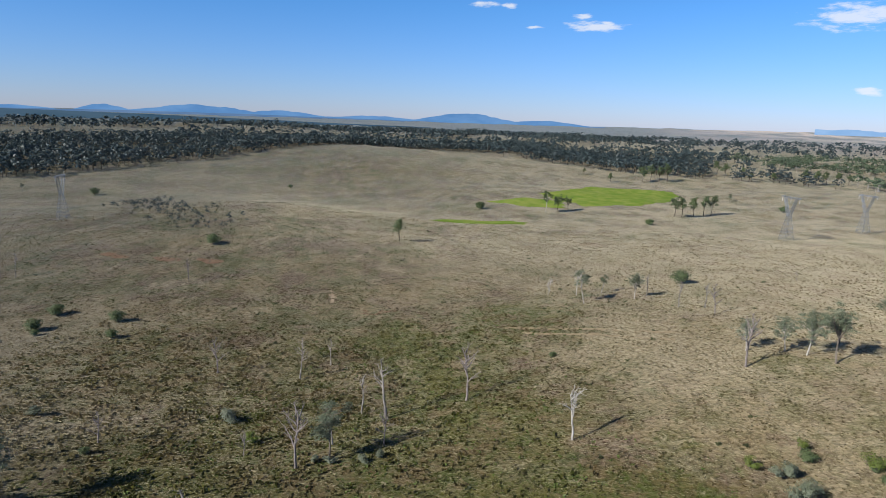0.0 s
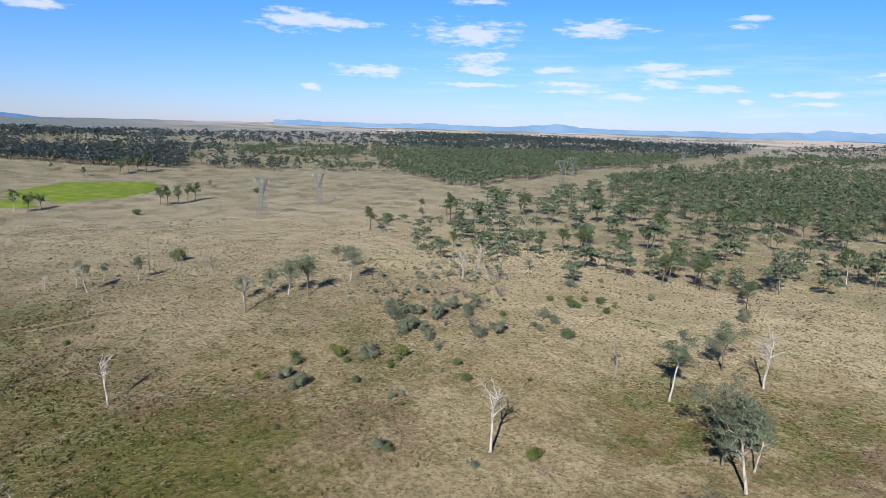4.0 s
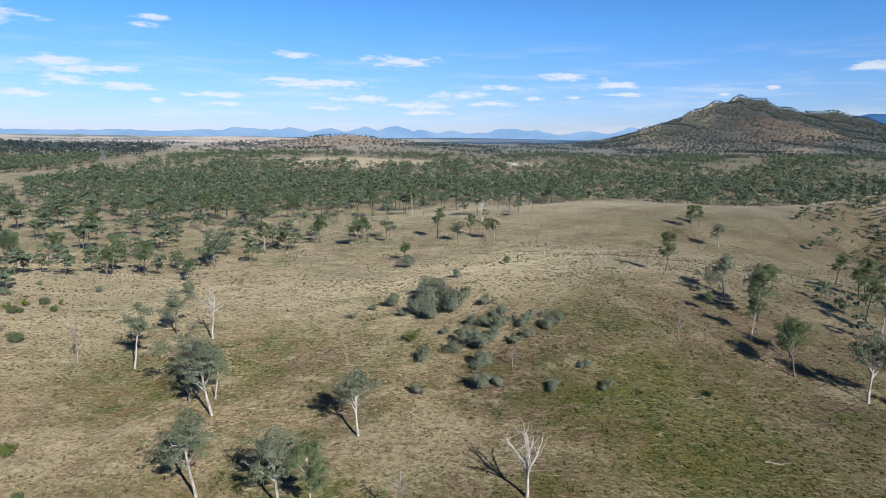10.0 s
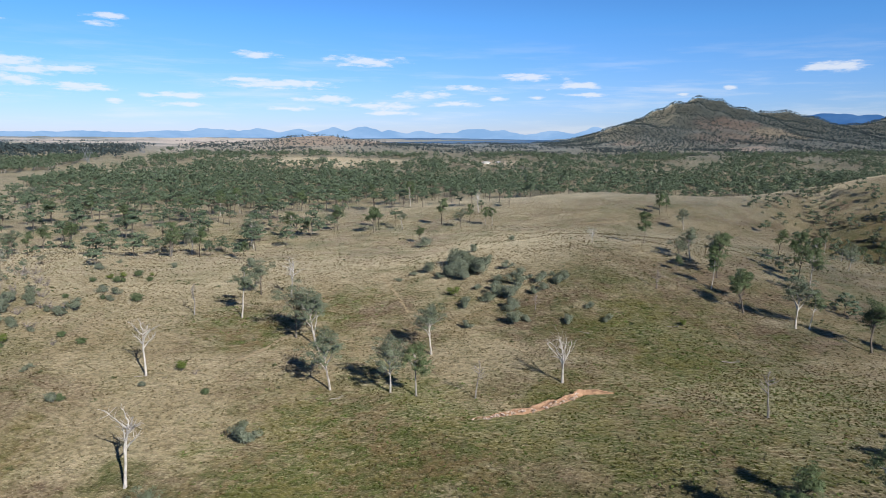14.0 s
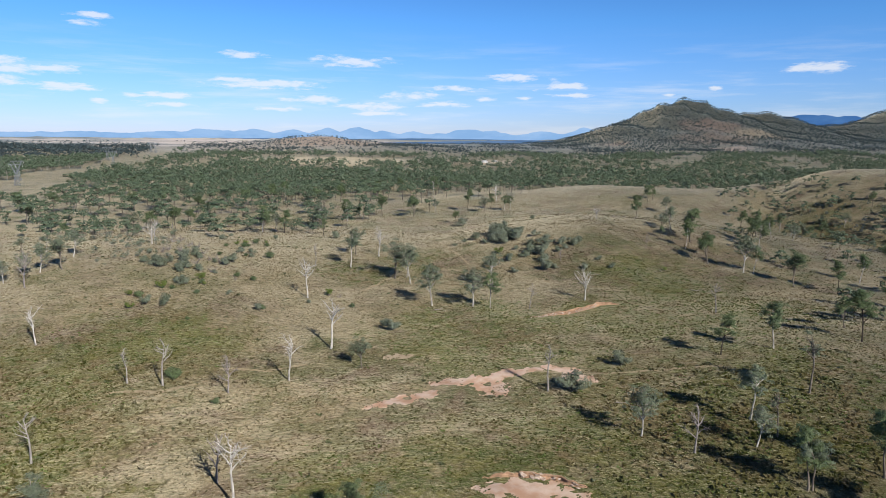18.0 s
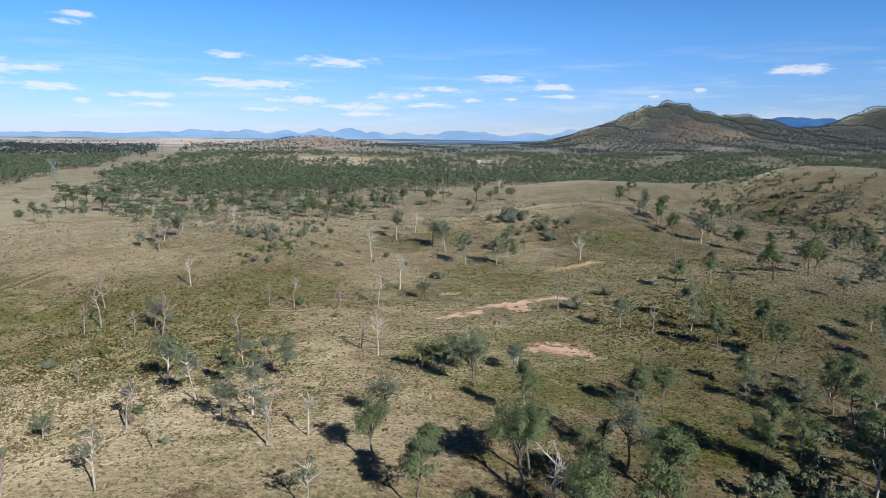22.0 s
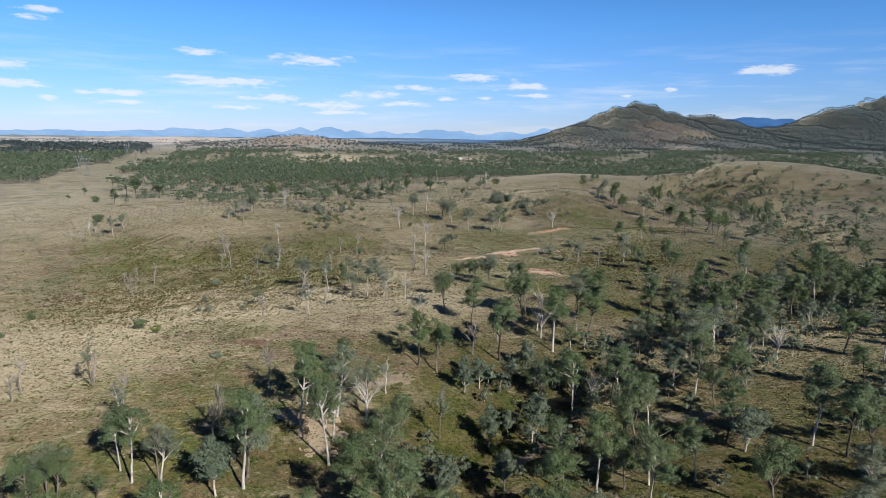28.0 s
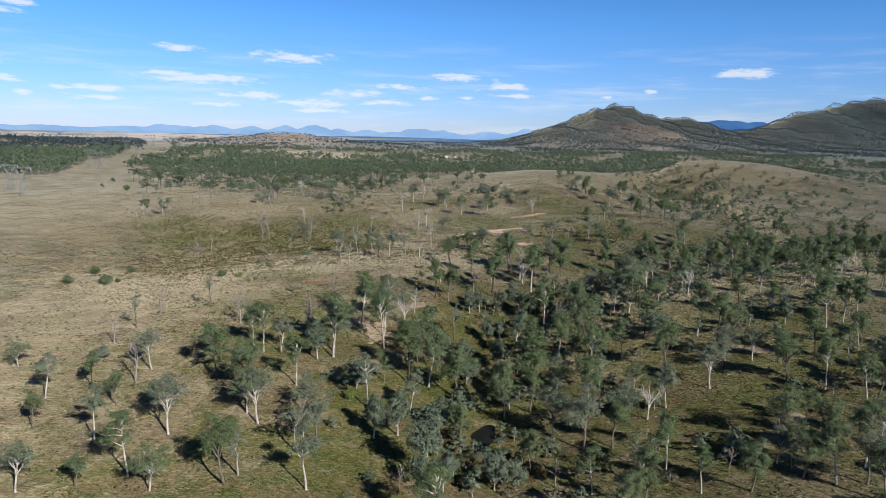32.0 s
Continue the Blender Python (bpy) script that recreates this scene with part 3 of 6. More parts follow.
def leaf_clump(rs, centre, radius, count, size, flat=0.62, heart=None):
    """Corners of small leaf sprays in an uneven clump; the sprays hang round it and face mostly outwards, away from its heart."""
    u = rs.normal(size=(count, 3))
    u[:, 2] = np.where(u[:, 2] < -0.3, -u[:, 2], u[:, 2])
    u /= np.linalg.norm(u, axis=1)[:, None]
    lump = 1 + 0.25 * np.sin(u[:, :1] * 5 + rs.uniform(0, 6)) * np.sin(u[:, 1:2] * 5 + rs.uniform(0, 6))
    c = np.asarray(centre) + u * (radius * lump * rs.uniform(0.3, 1.0, (count, 1)) ** 0.45) * np.array([1, 1, flat])
    out = u + 0.45 * rs.normal(size=(count, 3))
    if heart is not None:
        away = c - np.asarray(heart)
        out += 0.7 * away / (np.linalg.norm(away, axis=1)[:, None] + 1e-6)
    out /= np.linalg.norm(out, axis=1)[:, None]
    a = np.cross(out, rs.normal(size=(count, 3)))
    a /= np.linalg.norm(a, axis=1)[:, None]
    b = np.cross(out, a)
    s = size * rs.uniform(0.6, 1.35, (count, 1))
    a, b = a * s, b * s * 0.62
    return np.stack([c - a, c + b, c + a, c - b], 1).reshape(-1, 3)


def leaf_mesh(name, clumps, mat):
    co = np.concatenate(clumps)
    return mesh_from(name, co, np.arange(len(co)).reshape(-1, 4), [mat])


def wood_mesh(name, co, faces, mat):
    me = mesh_from(name, [tuple(c) for c in co], faces, [mat])
    me.polygons.foreach_set("use_smooth", np.ones(len(faces), bool))
    return me


def build_gum(name, seed, tall, spread, bole, limbs, leafage, wood, leaf, label, category="tree", clump=1.0, group="scattered gum trees", bare=0, full=True, leader=False, joined=False):
    """A gum tree: a crooked bole, forking limbs, and leaf clumps at their ends. bole: the share of the height below the first fork."""
    rng, rs = random.Random(seed), np.random.RandomState(seed)
    tree = tagged(new(name), label, category, group)
    r0 = (0.0145 * tall + 0.05) * (1.15 if bare == 1.0 else 1.0)
    co, fa = [], []
    pts, radii, d = bough(rng, (0, 0, -0.3), (rng.gauss(0, 0.04), rng.gauss(0, 0.04), 1), tall * bole, r0, 6, 0.25, 0.07)
    radii = [r0 * (1.25 if i == 0 else 1 - 0.07 * i) for i in range(7)]
    if leader:
        pts, radii, d = bough(rng, (0, 0, -0.3), (rng.gauss(0, 0.04), rng.gauss(0, 0.04), 1), tall * 0.82, r0, 10, 0.22, 0.07)
        radii[0] = r0 * 1.2
    tube(co, fa, pts, radii, 8)
    part("trunk", wood_mesh("trunk", co, fa, wood), tree)
    clumps, jco, jfa = [], [], []
    top, turn = pts[-1], rng.uniform(0, 6.28)
    for k in range(limbs):
        a = turn + k * 6.283 / limbs + rng.gauss(0, 0.35)
        out = rng.uniform(0.35, 0.95) * spread / (tall * (1 - bole))
        if k == 0:
            out *= 0.25
        lco, lfa = [], []
        low = pts[rng.choice((4, 5))] if k > limbs * 0.6 else top
        length = tall * (1 - bole) * rng.uniform(0.75, 1.0)
        if leader and k > 0:
            f = bole + (0.8 - bole) * (k - rng.random()) / (limbs - 1)
            low = pts[min(10, int(f / 0.82 * 10 + 0.5))]
            length = spread * rng.uniform(1.1, 1.7) * (1.25 - f * 0.55)
            out = rng.uniform(0.7, 1.5)
            a = turn + k * 2.4 + rng.gauss(0, 0.3)
        elif leader:
            length = tall * 0.24
        lp, lr, ld = bough(rng, low, (math.cos(a) * out, math.sin(a) * out, 1), length * 0.72, r0 * 0.6, 5, 0.06, 0.22)
        tube(lco, lfa, lp, lr, 6)
        sprays = []
        for j in range(4):
            s = lp[rng.choice((2, 3, 4, 5))]
            w = (ld + Vector((rng.gauss(0, 0.8), rng.gauss(0, 0.8), rng.gauss(0.1, 0.4)))).normalized()
            tp, tr, td = bough(rng, s, w, length * rng.uniform(0.22, 0.45), r0 * 0.2, 4, 0.05, 0.3)
            tube(lco, lfa, tp, tr, 4)
            if rng.random() >= bare:
                sprays += [tp[-1], tp[-1] + Vector((rng.gauss(0, 0.9), rng.gauss(0, 0.9), rng.gauss(-0.5, 0.5)))]
                if rng.random() < 0.5:
                    sprays.append(tp[2])
        if rng.random() >= bare:
            sprays += [lp[-1], lp[-1] + Vector((rng.gauss(0, 0.7), rng.gauss(0, 0.7), 0.5))]
            if full and rng.random() > 2 * bare:
                sprays += [lp[q] + Vector((math.cos(a), math.sin(a), -0.35)) * rng.uniform(0.3, 1.3) for q in ((4,) if leader else (3, 4))]
        for e in sprays:
            big = 0.88 * clump * rng.choice((0.5, 0.7, 0.85, 1.0, 1.3))
            clumps.append(leaf_clump(rs, e, big, int(leafage * (big / clump) ** 2 * (1.7 if joined else 2.0)) + 10, 0.145 if joined else 0.125, rng.uniform(0.5, 0.8), (0, 0, e[2] - 2.5)))
        if bare:
            for _ in range(6):
                s = lp[rng.choice((1, 2, 3, 4, 5))]
                w = (ld + Vector((rng.gauss(0, 0.9), rng.gauss(0, 0.9), rng.gauss(0.2, 0.4)))).normalized()
                tp, tr, td = bough(rng, s, w, length * rng.uniform(0.18, 0.42), r0 * 0.13, 3, 0.05, 0.35)
                tube(lco, lfa, tp, tr, 4)
        if joined:
            jfa += [tuple(v + len(jco) for v in f) for f in lfa]
            jco += lco
        else:
            part("limb", wood_mesh("limb", lco, lfa, wood), tree)
    if joined:
        part("bough", wood_mesh("bough", jco, jfa, wood), tree)
    if clumps:
        part("crown", leaf_mesh("crown", clumps, leaf), tree)
    return tree


def build_shrub(name, seed, tall, wide, leafage, leaf, label, group, stems=5):
    rng, rs = random.Random(seed), np.random.RandomState(seed)
    shrub = tagged(new(name), label, "shrub", group)
    co, fa, clumps = [], [], []
    for k in range(stems):
        a = rng.uniform(0, 6.283)
        pts, radii, d = bough(rng, (rng.gauss(0, 0.1), rng.gauss(0, 0.1), -0.2), (math.cos(a) * wide / tall * 0.5, math.sin(a) * wide / tall * 0.5, 1), tall * rng.uniform(0.6, 0.85), 0.07, 4, 0.0, 0.25)
        co, fa = [], []
        tube(co, fa, pts, radii, 5)
        part("stem", wood_mesh("stem", co, fa, GREY_BARK), shrub)
        for e in (pts[-1], pts[-2], pts[2]):
            clumps.append(leaf_clump(rs, e, wide * rng.uniform(0.2, 0.34), int(leafage * rng.uniform(0.8, 1.2)), 0.14, 0.75, (0, 0, 0)))
    part("foliage", leaf_mesh("foliage", clumps, leaf), shrub)
    return shrub


def build_brush(seed, tall, wide, stems=6):
    """A leafless dry shrub: crooked stems with many fine twigs."""
    rng = random.Random(seed)
    brush = tagged(new("dry_shrub"), "leafless grey dry shrub with fine tangled twigs", "shrub", "dry shrubs")
    tco, tfa = [], []
    for k in range(stems):
        a = rng.uniform(0, 6.283)
        co, fa = [], []
        pts, radii, d = bough(rng, (rng.gauss(0, 0.15), rng.gauss(0, 0.15), -0.2), (math.cos(a) * wide / tall * 0.6, math.sin(a) * wide / tall * 0.6, 1), tall * rng.uniform(0.7, 1.0), 0.07, 5, 0.0, 0.3)
        tube(co, fa, pts, radii, 5)
        part("stem", wood_mesh("stem", co, fa, BRUSH_WOOD), brush)
        for j in range(12):
            w = d + Vector((rng.gauss(0, 0.8), rng.gauss(0, 0.8), rng.gauss(0.1, 0.4)))
            tp, tr, td = bough(rng, pts[rng.choice((1, 2, 3, 4, 5))], w, tall * rng.uniform(0.2, 0.45), 0.035, 3, 0.0, 0.35)
            tube(tco, tfa, tp, tr, 3)
    part("twig_tangle", wood_mesh("twig_tangle", tco, tfa, BRUSH_WOOD), brush)
    return brush


def build_log(seed, length):
    rng = random.Random(seed)
    log = tagged(new("fallen_log"), "bleached fallen dead tree lying in the grass", "log", "fallen timber")
    co, fa = [], []
    pts, radii, d = bough(rng, (-length / 2, 0, 0.18), (1, 0, 0.0), length, 0.22, 8, 0.0, 0.16)
    tube(co, fa, pts, radii, 7)
    part("trunk", wood_mesh("trunk", co, fa, DEAD_WOOD), log)
    for k in range(5):
        co, fa = [], []
        a = rng.choice((-1, 1)) * rng.uniform(0.5, 1.1)
        tp, tr, td = bough(rng, pts[rng.choice((3, 4, 5, 6))], (math.cos(a), math.sin(a), rng.uniform(0, 0.5)), length * rng.uniform(0.2, 0.4), 0.11, 4, -0.03, 0.25)
        tube(co, fa, tp, tr, 5)
        part("limb", wood_mesh("limb", co, fa, DEAD_WOOD), log)
    return log


PLACED = {}


def plant(kind, template, x, y, size, turn=None):
    """Sets the template itself at its first place and copies of it at the others."""
    k = PLACED.get(kind, 0)
    PLACED[kind] = k + 1
    rng = random.Random(hash((round(x), round(y))) % 100003)
    z = float(height(x, y))
    m = pose(x, y, z - 0.05, rng.gauss(0, 1.5), rng.gauss(0, 1.5), rng.uniform(0, 360) if turn is None else turn) @ Matrix.Scale(size, 4)
    if k == 0:
        template.matrix_basis = m
        return template
    return copy_thing_scaled(template, m)


def copy_thing_scaled(ob, m):
    old = ob.matrix_basis.copy()
    ob.matrix_basis = Matrix.Identity(4)
    c = copy_thing(ob, m)
    ob.matrix_basis = old
    return c


# ---- woodland too dense to count ----
def wood_prototypes(rs, count, quads, leaf_size, clumps, spread=0.30, low=0.66):
    """Small light trees of unit height: arrays of corners, faces and material index. The clumps sit on an uneven dome."""
    protos = []
    for _ in range(count):
        lean = rs.normal(0, 0.05, 2)
        a = np.arange(3) * 2.094
        ring = np.stack([np.cos(a), np.sin(a), a * 0], 1)
        co = [ring * 0.017, ring * 0.010 + [lean[0], lean[1], 0.72]]
        fa = [[k, (k + 1) % 3, 3 + (k + 1) % 3, 3 + k] for k in range(3)]
        idx = [0] * 3
        n = 6
        turn, wide, tilt = rs.uniform(0, 6.283), spread * rs.uniform(0.8, 1.2), rs.uniform(0, 6.283)
        heart = np.array([lean[0], lean[1], low - 0.05])
        for k in range(clumps):
            ang, f = turn + 2.4 * k + rs.normal(0, 0.3), math.sqrt((k + 0.3) / clumps)
            rad = wide * f * rs.uniform(0.75, 1.1) * (1 + 0.25 * math.cos(ang - tilt))
            up = low + (0.90 - low) * (1 - f * f) + rs.normal(0, 0.05)
            if rs.uniform() < 0.3:
                up = rs.uniform(low - 0.08, 0.8)
            ctr = [lean[0] + math.cos(ang) * rad, lean[1] + math.sin(ang) * rad, up]
            size = rs.uniform(0.10, 0.185)
            q = leaf_clump(rs, ctr, size, max(4, int(quads * (size / 0.14) ** 2)), leaf_size, 0.62, heart)
            foot = np.array([[lean[0] * 0.8, lean[1] * 0.8, 0.45], [lean[0] * 0.8 + 0.014, lean[1] * 0.8, 0.45], ctr, ctr])
            co.append(foot)
            fa.append([n, n + 1, n + 2, n + 3])
            idx.append(0)
            n += 4
            co.append(q)
            fa += (n + np.arange(len(q)).reshape(-1, 4)).tolist()
            idx += [1] * (len(q) // 4)
            n += len(q)
        protos.append((np.concatenate(co), np.array(fa), np.array(idx)))
    return protos


def scatter_wood(name, label, places, protos, materials, rs, group=""):
    """One joined mesh of many small trees. places: rows of x, y, height."""
    cos, fas, ids, n = [], [], [], 0
    which = rs.randint(len(protos), size=len(places))
    turn = rs.uniform(0, 6.283, len(places))
    z = height(places[:, 0], places[:, 1])
    for (co, fa, idx), k in zip(protos, range(len(protos))):
        sel = np.where(which == k)[0]
        if not len(sel):
            continue
        c, s, h = np.cos(turn[sel]), np.sin(turn[sel]), places[sel, 2]
        w = h * rs.uniform(0.85, 1.25, len(sel))
        X = (co[None, :, 0] * c[:, None] - co[None, :, 1] * s[:, None]) * w[:, None] + places[sel, 0][:, None]
        Y = (co[None, :, 0] * s[:, None] + co[None, :, 1] * c[:, None]) * w[:, None] + places[sel, 1][:, None]
        Z = co[None, :, 2] * h[:, None] + z[sel][:, None] - 0.2
        cos.append(np.stack([X, Y, Z], -1).reshape(-1, 3))
        fas.append((fa[None] + (np.arange(len(sel)) * len(co))[:, None, None] + n).reshape(-1, 4))
        ids.append(np.tile(idx, len(sel)))
        n += len(sel) * len(co)
    me = mesh_from(name, np.concatenate(cos), np.concatenate(fas), materials, np.concatenate(ids))
    return tagged(new(name, me), label, "woodland", kind="stuff")


def spread_out(rs, x0, x1, y0, y1, step, keep):
    """Jittered places in a rectangle, kept with the probability that keep(x, y) gives."""
    gx, gy = np.meshgrid(np.arange(x0, x1, step), np.arange(y0, y1, step))
    x, y = gx.ravel() + rs.uniform(-0.5, 0.5, gx.size) * step, gy.ravel() + rs.uniform(-0.5, 0.5, gx.size) * step
    ok = rs.uniform(0, 1, x.size) < keep(x, y)
    return np.stack([x[ok], y[ok]], 1)


def blotch(x, y, wl, seed):
    """Smooth irregular field between about 0 and 1."""
    r = np.random.RandomState(seed)
    v = 0
    for _ in range(6):
        a, ph, k = r.uniform(0, 6.283), r.uniform(0, 6.283), 6.283 / (wl * r.uniform(0.6, 1.7))
        v = v + np.sin(k * (x * math.cos(a) + y * math.sin(a)) + ph)
    return np.clip(0.5 + v / 6, 0, 1)


def scatter_tufts(name, label, places, size, mat, blades, rs, flat=1.0, wide=0.4):
    """Small tufts of crossed blades, or low weeds, joined into one mesh."""
    n = len(places)
    z = height(places[:, 0], places[:, 1])
    base = np.column_stack([places, z])[:, None, :]
    s = (size * rs.uniform(0.35, 1.5, n))[:, None, None]
    a = rs.uniform(0, 6.283, (n, blades))
    lean = rs.normal(0, 0.45, (n, blades, 2))
    side = np.stack([np.cos(a), np.sin(a), a * 0], -1) * s * wide
    tip = np.concatenate([lean, np.ones((n, blades, 1)) * flat], -1) * s
    off = np.concatenate([rs.normal(0, 0.45, (n, blades, 2)), np.zeros((n, blades, 1)) - 0.15], -1) * s
    p = base + off
    fan = rs.uniform(0.7, 1.3, (n, blades, 2, 1))
    co = np.stack([p - side * 0.7, p + side * 0.7, p + tip * fan[:, :, 0] + side, p + tip * fan[:, :, 1] - side], 2).reshape(-1, 3)
    me = mesh_from(name, co, np.arange(len(co)).reshape(-1, 4), [mat])
    return tagged(new(name, me), label, "grass", kind="stuff")

# ---- where the single trees and shrubs stand: x, y, height ----
DEAD_A = [(39, 372, 14.8), (83, 201, 8.8), (-157, 160, 12), (-154, 150, 13.3), (-39, 149, 15.4), (95, 144, 7.4), (-278, 132, 4.8), (-67, 127, 11.9), (49, 126, 6.1), (-219, 79, 11.1),
    (-229, 79, 9.8), (-61, 77, 15.7), (50, 75, 16.3), (-232, 71, 10.3), (-170, 71, 15.6), (27, 68, 10.8), (-250, 64, 9.4), (92, 50, 11.8), (-260, 39, 10), (-44, 30, 16.9),
    (-267, 29, 6.3), (-261, 28, 5.9), (-137, 22, 12.8), (-52, 3, 13.7), (-164, -2, 16.2), (-86, -4, 14.7), (-96, -4, 11.2), (-67, -6, 11.9), (22, -9, 14.4), (-138, -20, 9.6),
    (-156, -22, 17.4), (-159, -29, 11.7)]
DEAD_B = [(-139, -32, 9.8), (-127, -37, 16.6), (-198, -46, 9.5), (-97, -47, 13.1), (48, -47, 11.6), (-134, -51, 6.2), (-187, -53, 12.8), (-201, -56, 8.3), (-53, -57, 11.3), (-47, -66, 14.3),
    (-188, -79, 11.8), (-133, -84, 8.5), (89, -105, 8.8), (-101, -124, 12.7), (-58, -130, 10.6), (-281, -130, 10.4), (-90, -136, 8.3), (-111, -154, 9.5), (-8, -157, 16.5), (6, -162, 11.5),
    (-8, -164, 15.9), (-35, -181, 13), (-267, -200, 11.3), (61, -200, 15), (-149, -207, 10.1), (-64, -209, 10.5), (-2, -210, 14.3), (-98, -211, 14), (-167, -212, 11.7), (-48, -218, 8.5),
    (-166, -218, 8.8), (-135, -221, 10.9)]
DEAD_C = [(-69, -223, 15.6), (-105, -236, 14.5), (-105, -242, 13), (-172, -249, 10.5), (-157, -270, 10.5), (-154, -280, 13.7), (4, -297, 14.3), (-31, -322, 9.2), (-73, -326, 7.6), (12, -331, 7.8)]
GREEN_A = [(-45, 462, 20.4), (-872, 462, 14.3), (-14, 456, 19.5), (-156, 455, 20), (-873, 449, 17.2), (-103, 447, 18.8), (-68, 441, 18), (-859, 429, 18.3), (-163, 428, 19.2), (-122, 427, 18.5),
    (-858, 415, 17.6), (-183, 411, 18.9), (-254, 408, 20), (-850, 399, 18.2), (-268, 379, 19.2), (-327, 364, 21), (-208, 364, 17.8), (-353, 361, 20), (165, 357, 11.7), (-839, 356, 12.5),
    (-81, 350, 9.3), (159, 350, 13.8), (-28, 344, 12.6), (32, 344, 11.7), (14, 338, 16.4), (-886, 334, 16.1), (-53, 333, 18), (-844, 331, 11.9), (42, 331, 11.2), (46, 328, 11),
    (-69, 319, 12.5), (-28, 317, 17.2)]
GREEN_B = [(-881, 311, 21), (-77, 308, 15.4), (-386, 308, 9.6), (-893, 305, 19.2), (-191, 300, 13.7), (-309, 300, 17.3), (-327, 289, 19.1), (3, 276, 10.1), (-206, 268, 14.6), (-186, 261, 17.1),
    (-375, 251, 7.5), (-108, 240, 14.7), (-122, 239, 16.2), (-196, 239, 11.9), (-118, 228, 14.6), (-80, 223, 9.6), (-813, 220, 21), (-317, 215, 14.2), (-234, 213, 10.2), (-809, 209, 21),
    (106, 202, 14), (-821, 202, 21), (-572, 194, 16.4), (-807, 189, 21), (-569, 187, 16.8), (164, 179, 13.3), (-561, 176, 17.5), (163, 168, 14.6), (109, 166, 7.2), (-549, 163, 15.8),
    (124, 163, 18), (-550, 157, 17.7)]
GREEN_C = [(224, 155, 12.7), (-798, 150, 12), (117, 150, 12.1), (124, 141, 12.1), (245, 136, 18.9), (121, 131, 16.8), (-837, 124, 8.4), (139, 122, 12.4), (185, 115, 12.8), (150, 106, 17.9),
    (-558, 72, 13.3), (12, 70, 13.7), (-552, 62, 16), (-545, 52, 16.3), (158, 43, 16.4), (152, 38, 16.1), (145, 29, 17.9), (124, 26, 11.5), (121, 12, 15.7), (91, 6, 13.4),
    (75, 5, 11.9), (-367, -46, 14), (81, -60, 15), (123, -63, 16.9), (64, -63, 13), (78, -74, 15.8), (-23, -75, 10), (-33, -80, 9.8), (148, -83, 20.3), (-86, -93, 10.9),
    (59, -94, 11.1), (82, -96, 10.8)]
GREEN_D = [(151, -98, 19.5), (34, -99, 10.8), (100, -107, 12.3), (30, -109, 14.5), (22, -110, 15.5), (77, -114, 19.5), (-7, -119, 14.7), (113, -123, 21), (96, -125, 20.2), (84, -130, 18.7),
    (139, -132, 21), (44, -133, 17.3), (8, -133, 9.1), (69, -142, 17.6), (-42, -142, 16), (-10, -143, 19.5), (-12, -149, 21.4), (58, -151, 21), (-33, -157, 17.3), (62, -159, 21),
    (10, -162, 22), (-3, -162, 16.5), (47, -163, 11.1), (42, -163, 12.3), (53, -163, 16.1), (34, -165, 7.9), (-25, -170, 13.2), (-50, -174, 7), (-59, -174, 6.4), (-6, -175, 22),
    (-26, -183, 22), (38, -189, 20.9)]
GREEN_E = [(-54, -191, 17.3), (-48, -194, 18.2), (84, -199, 17.9), (-77, -204, 13.1), (90, -209, 14.5), (3, -214, 17.6), (38, -218, 17.2), (-86, -219, 16.5), (-86, -230, 20.9), (68, -231, 13),
    (8, -231, 16.3), (-59, -234, 17.2), (3, -237, 22), (23, -244, 16.7), (-77, -245, 21), (41, -251, 20.3), (99, -251, 17.2), (-123, -253, 14.5), (-6, -253, 13), (-13, -254, 19.4),
    (11, -254, 13.5), (53, -256, 11.4), (-95, -256, 22), (-119, -257, 17), (46, -257, 18.6), (-132, -263, 13.3), (-27, -266, 20.6), (-69, -269, 21), (-62, -270, 21), (-77, -270, 11.4),
    (21, -271, 19.9), (-53, -274, 20.9)]
GREEN_F = [(-131, -274, 17.6), (-105, -279, 15.6), (69, -279, 17.9), (-29, -281, 21), (-38, -283, 22), (78, -284, 13.7), (-165, -284, 10.8), (-117, -286, 21), (-12, -288, 18.3), (52, -291, 17),
    (61, -297, 16.6), (-142, -297, 9.5), (-54, -301, 14.2), (66, -309, 15.2), (-169, -311, 11.3), (-36, -314, 13.1), (-2, -325, 14.2), (-23, -328, 12.6), (-138, -331, 15.7), (-115, -333, 19.5),
    (2, -337, 12.1), (-147, -338, 9.6), (43, -339, 16.5), (27, -339, 16.2), (13, -340, 15.3), (32, -344, 15.3)]
WIDE_A = [(126, -47, 10.6), (-27, -84, 12.6), (77, -106, 13.8), (-118, -128, 7.6), (16, -147, 15.5), (1, -152, 16.6), (-64, -244, 17.5), (0, -253, 17.5), (-65, -253, 16.4), (-124, -263, 7.0),
    (-194, -269, 10.1), (-154, -295, 10.4), (-117, -296, 17.5), (31, -323, 17.5), (-10, -328, 15.9), (-131, -337, 12.8)]
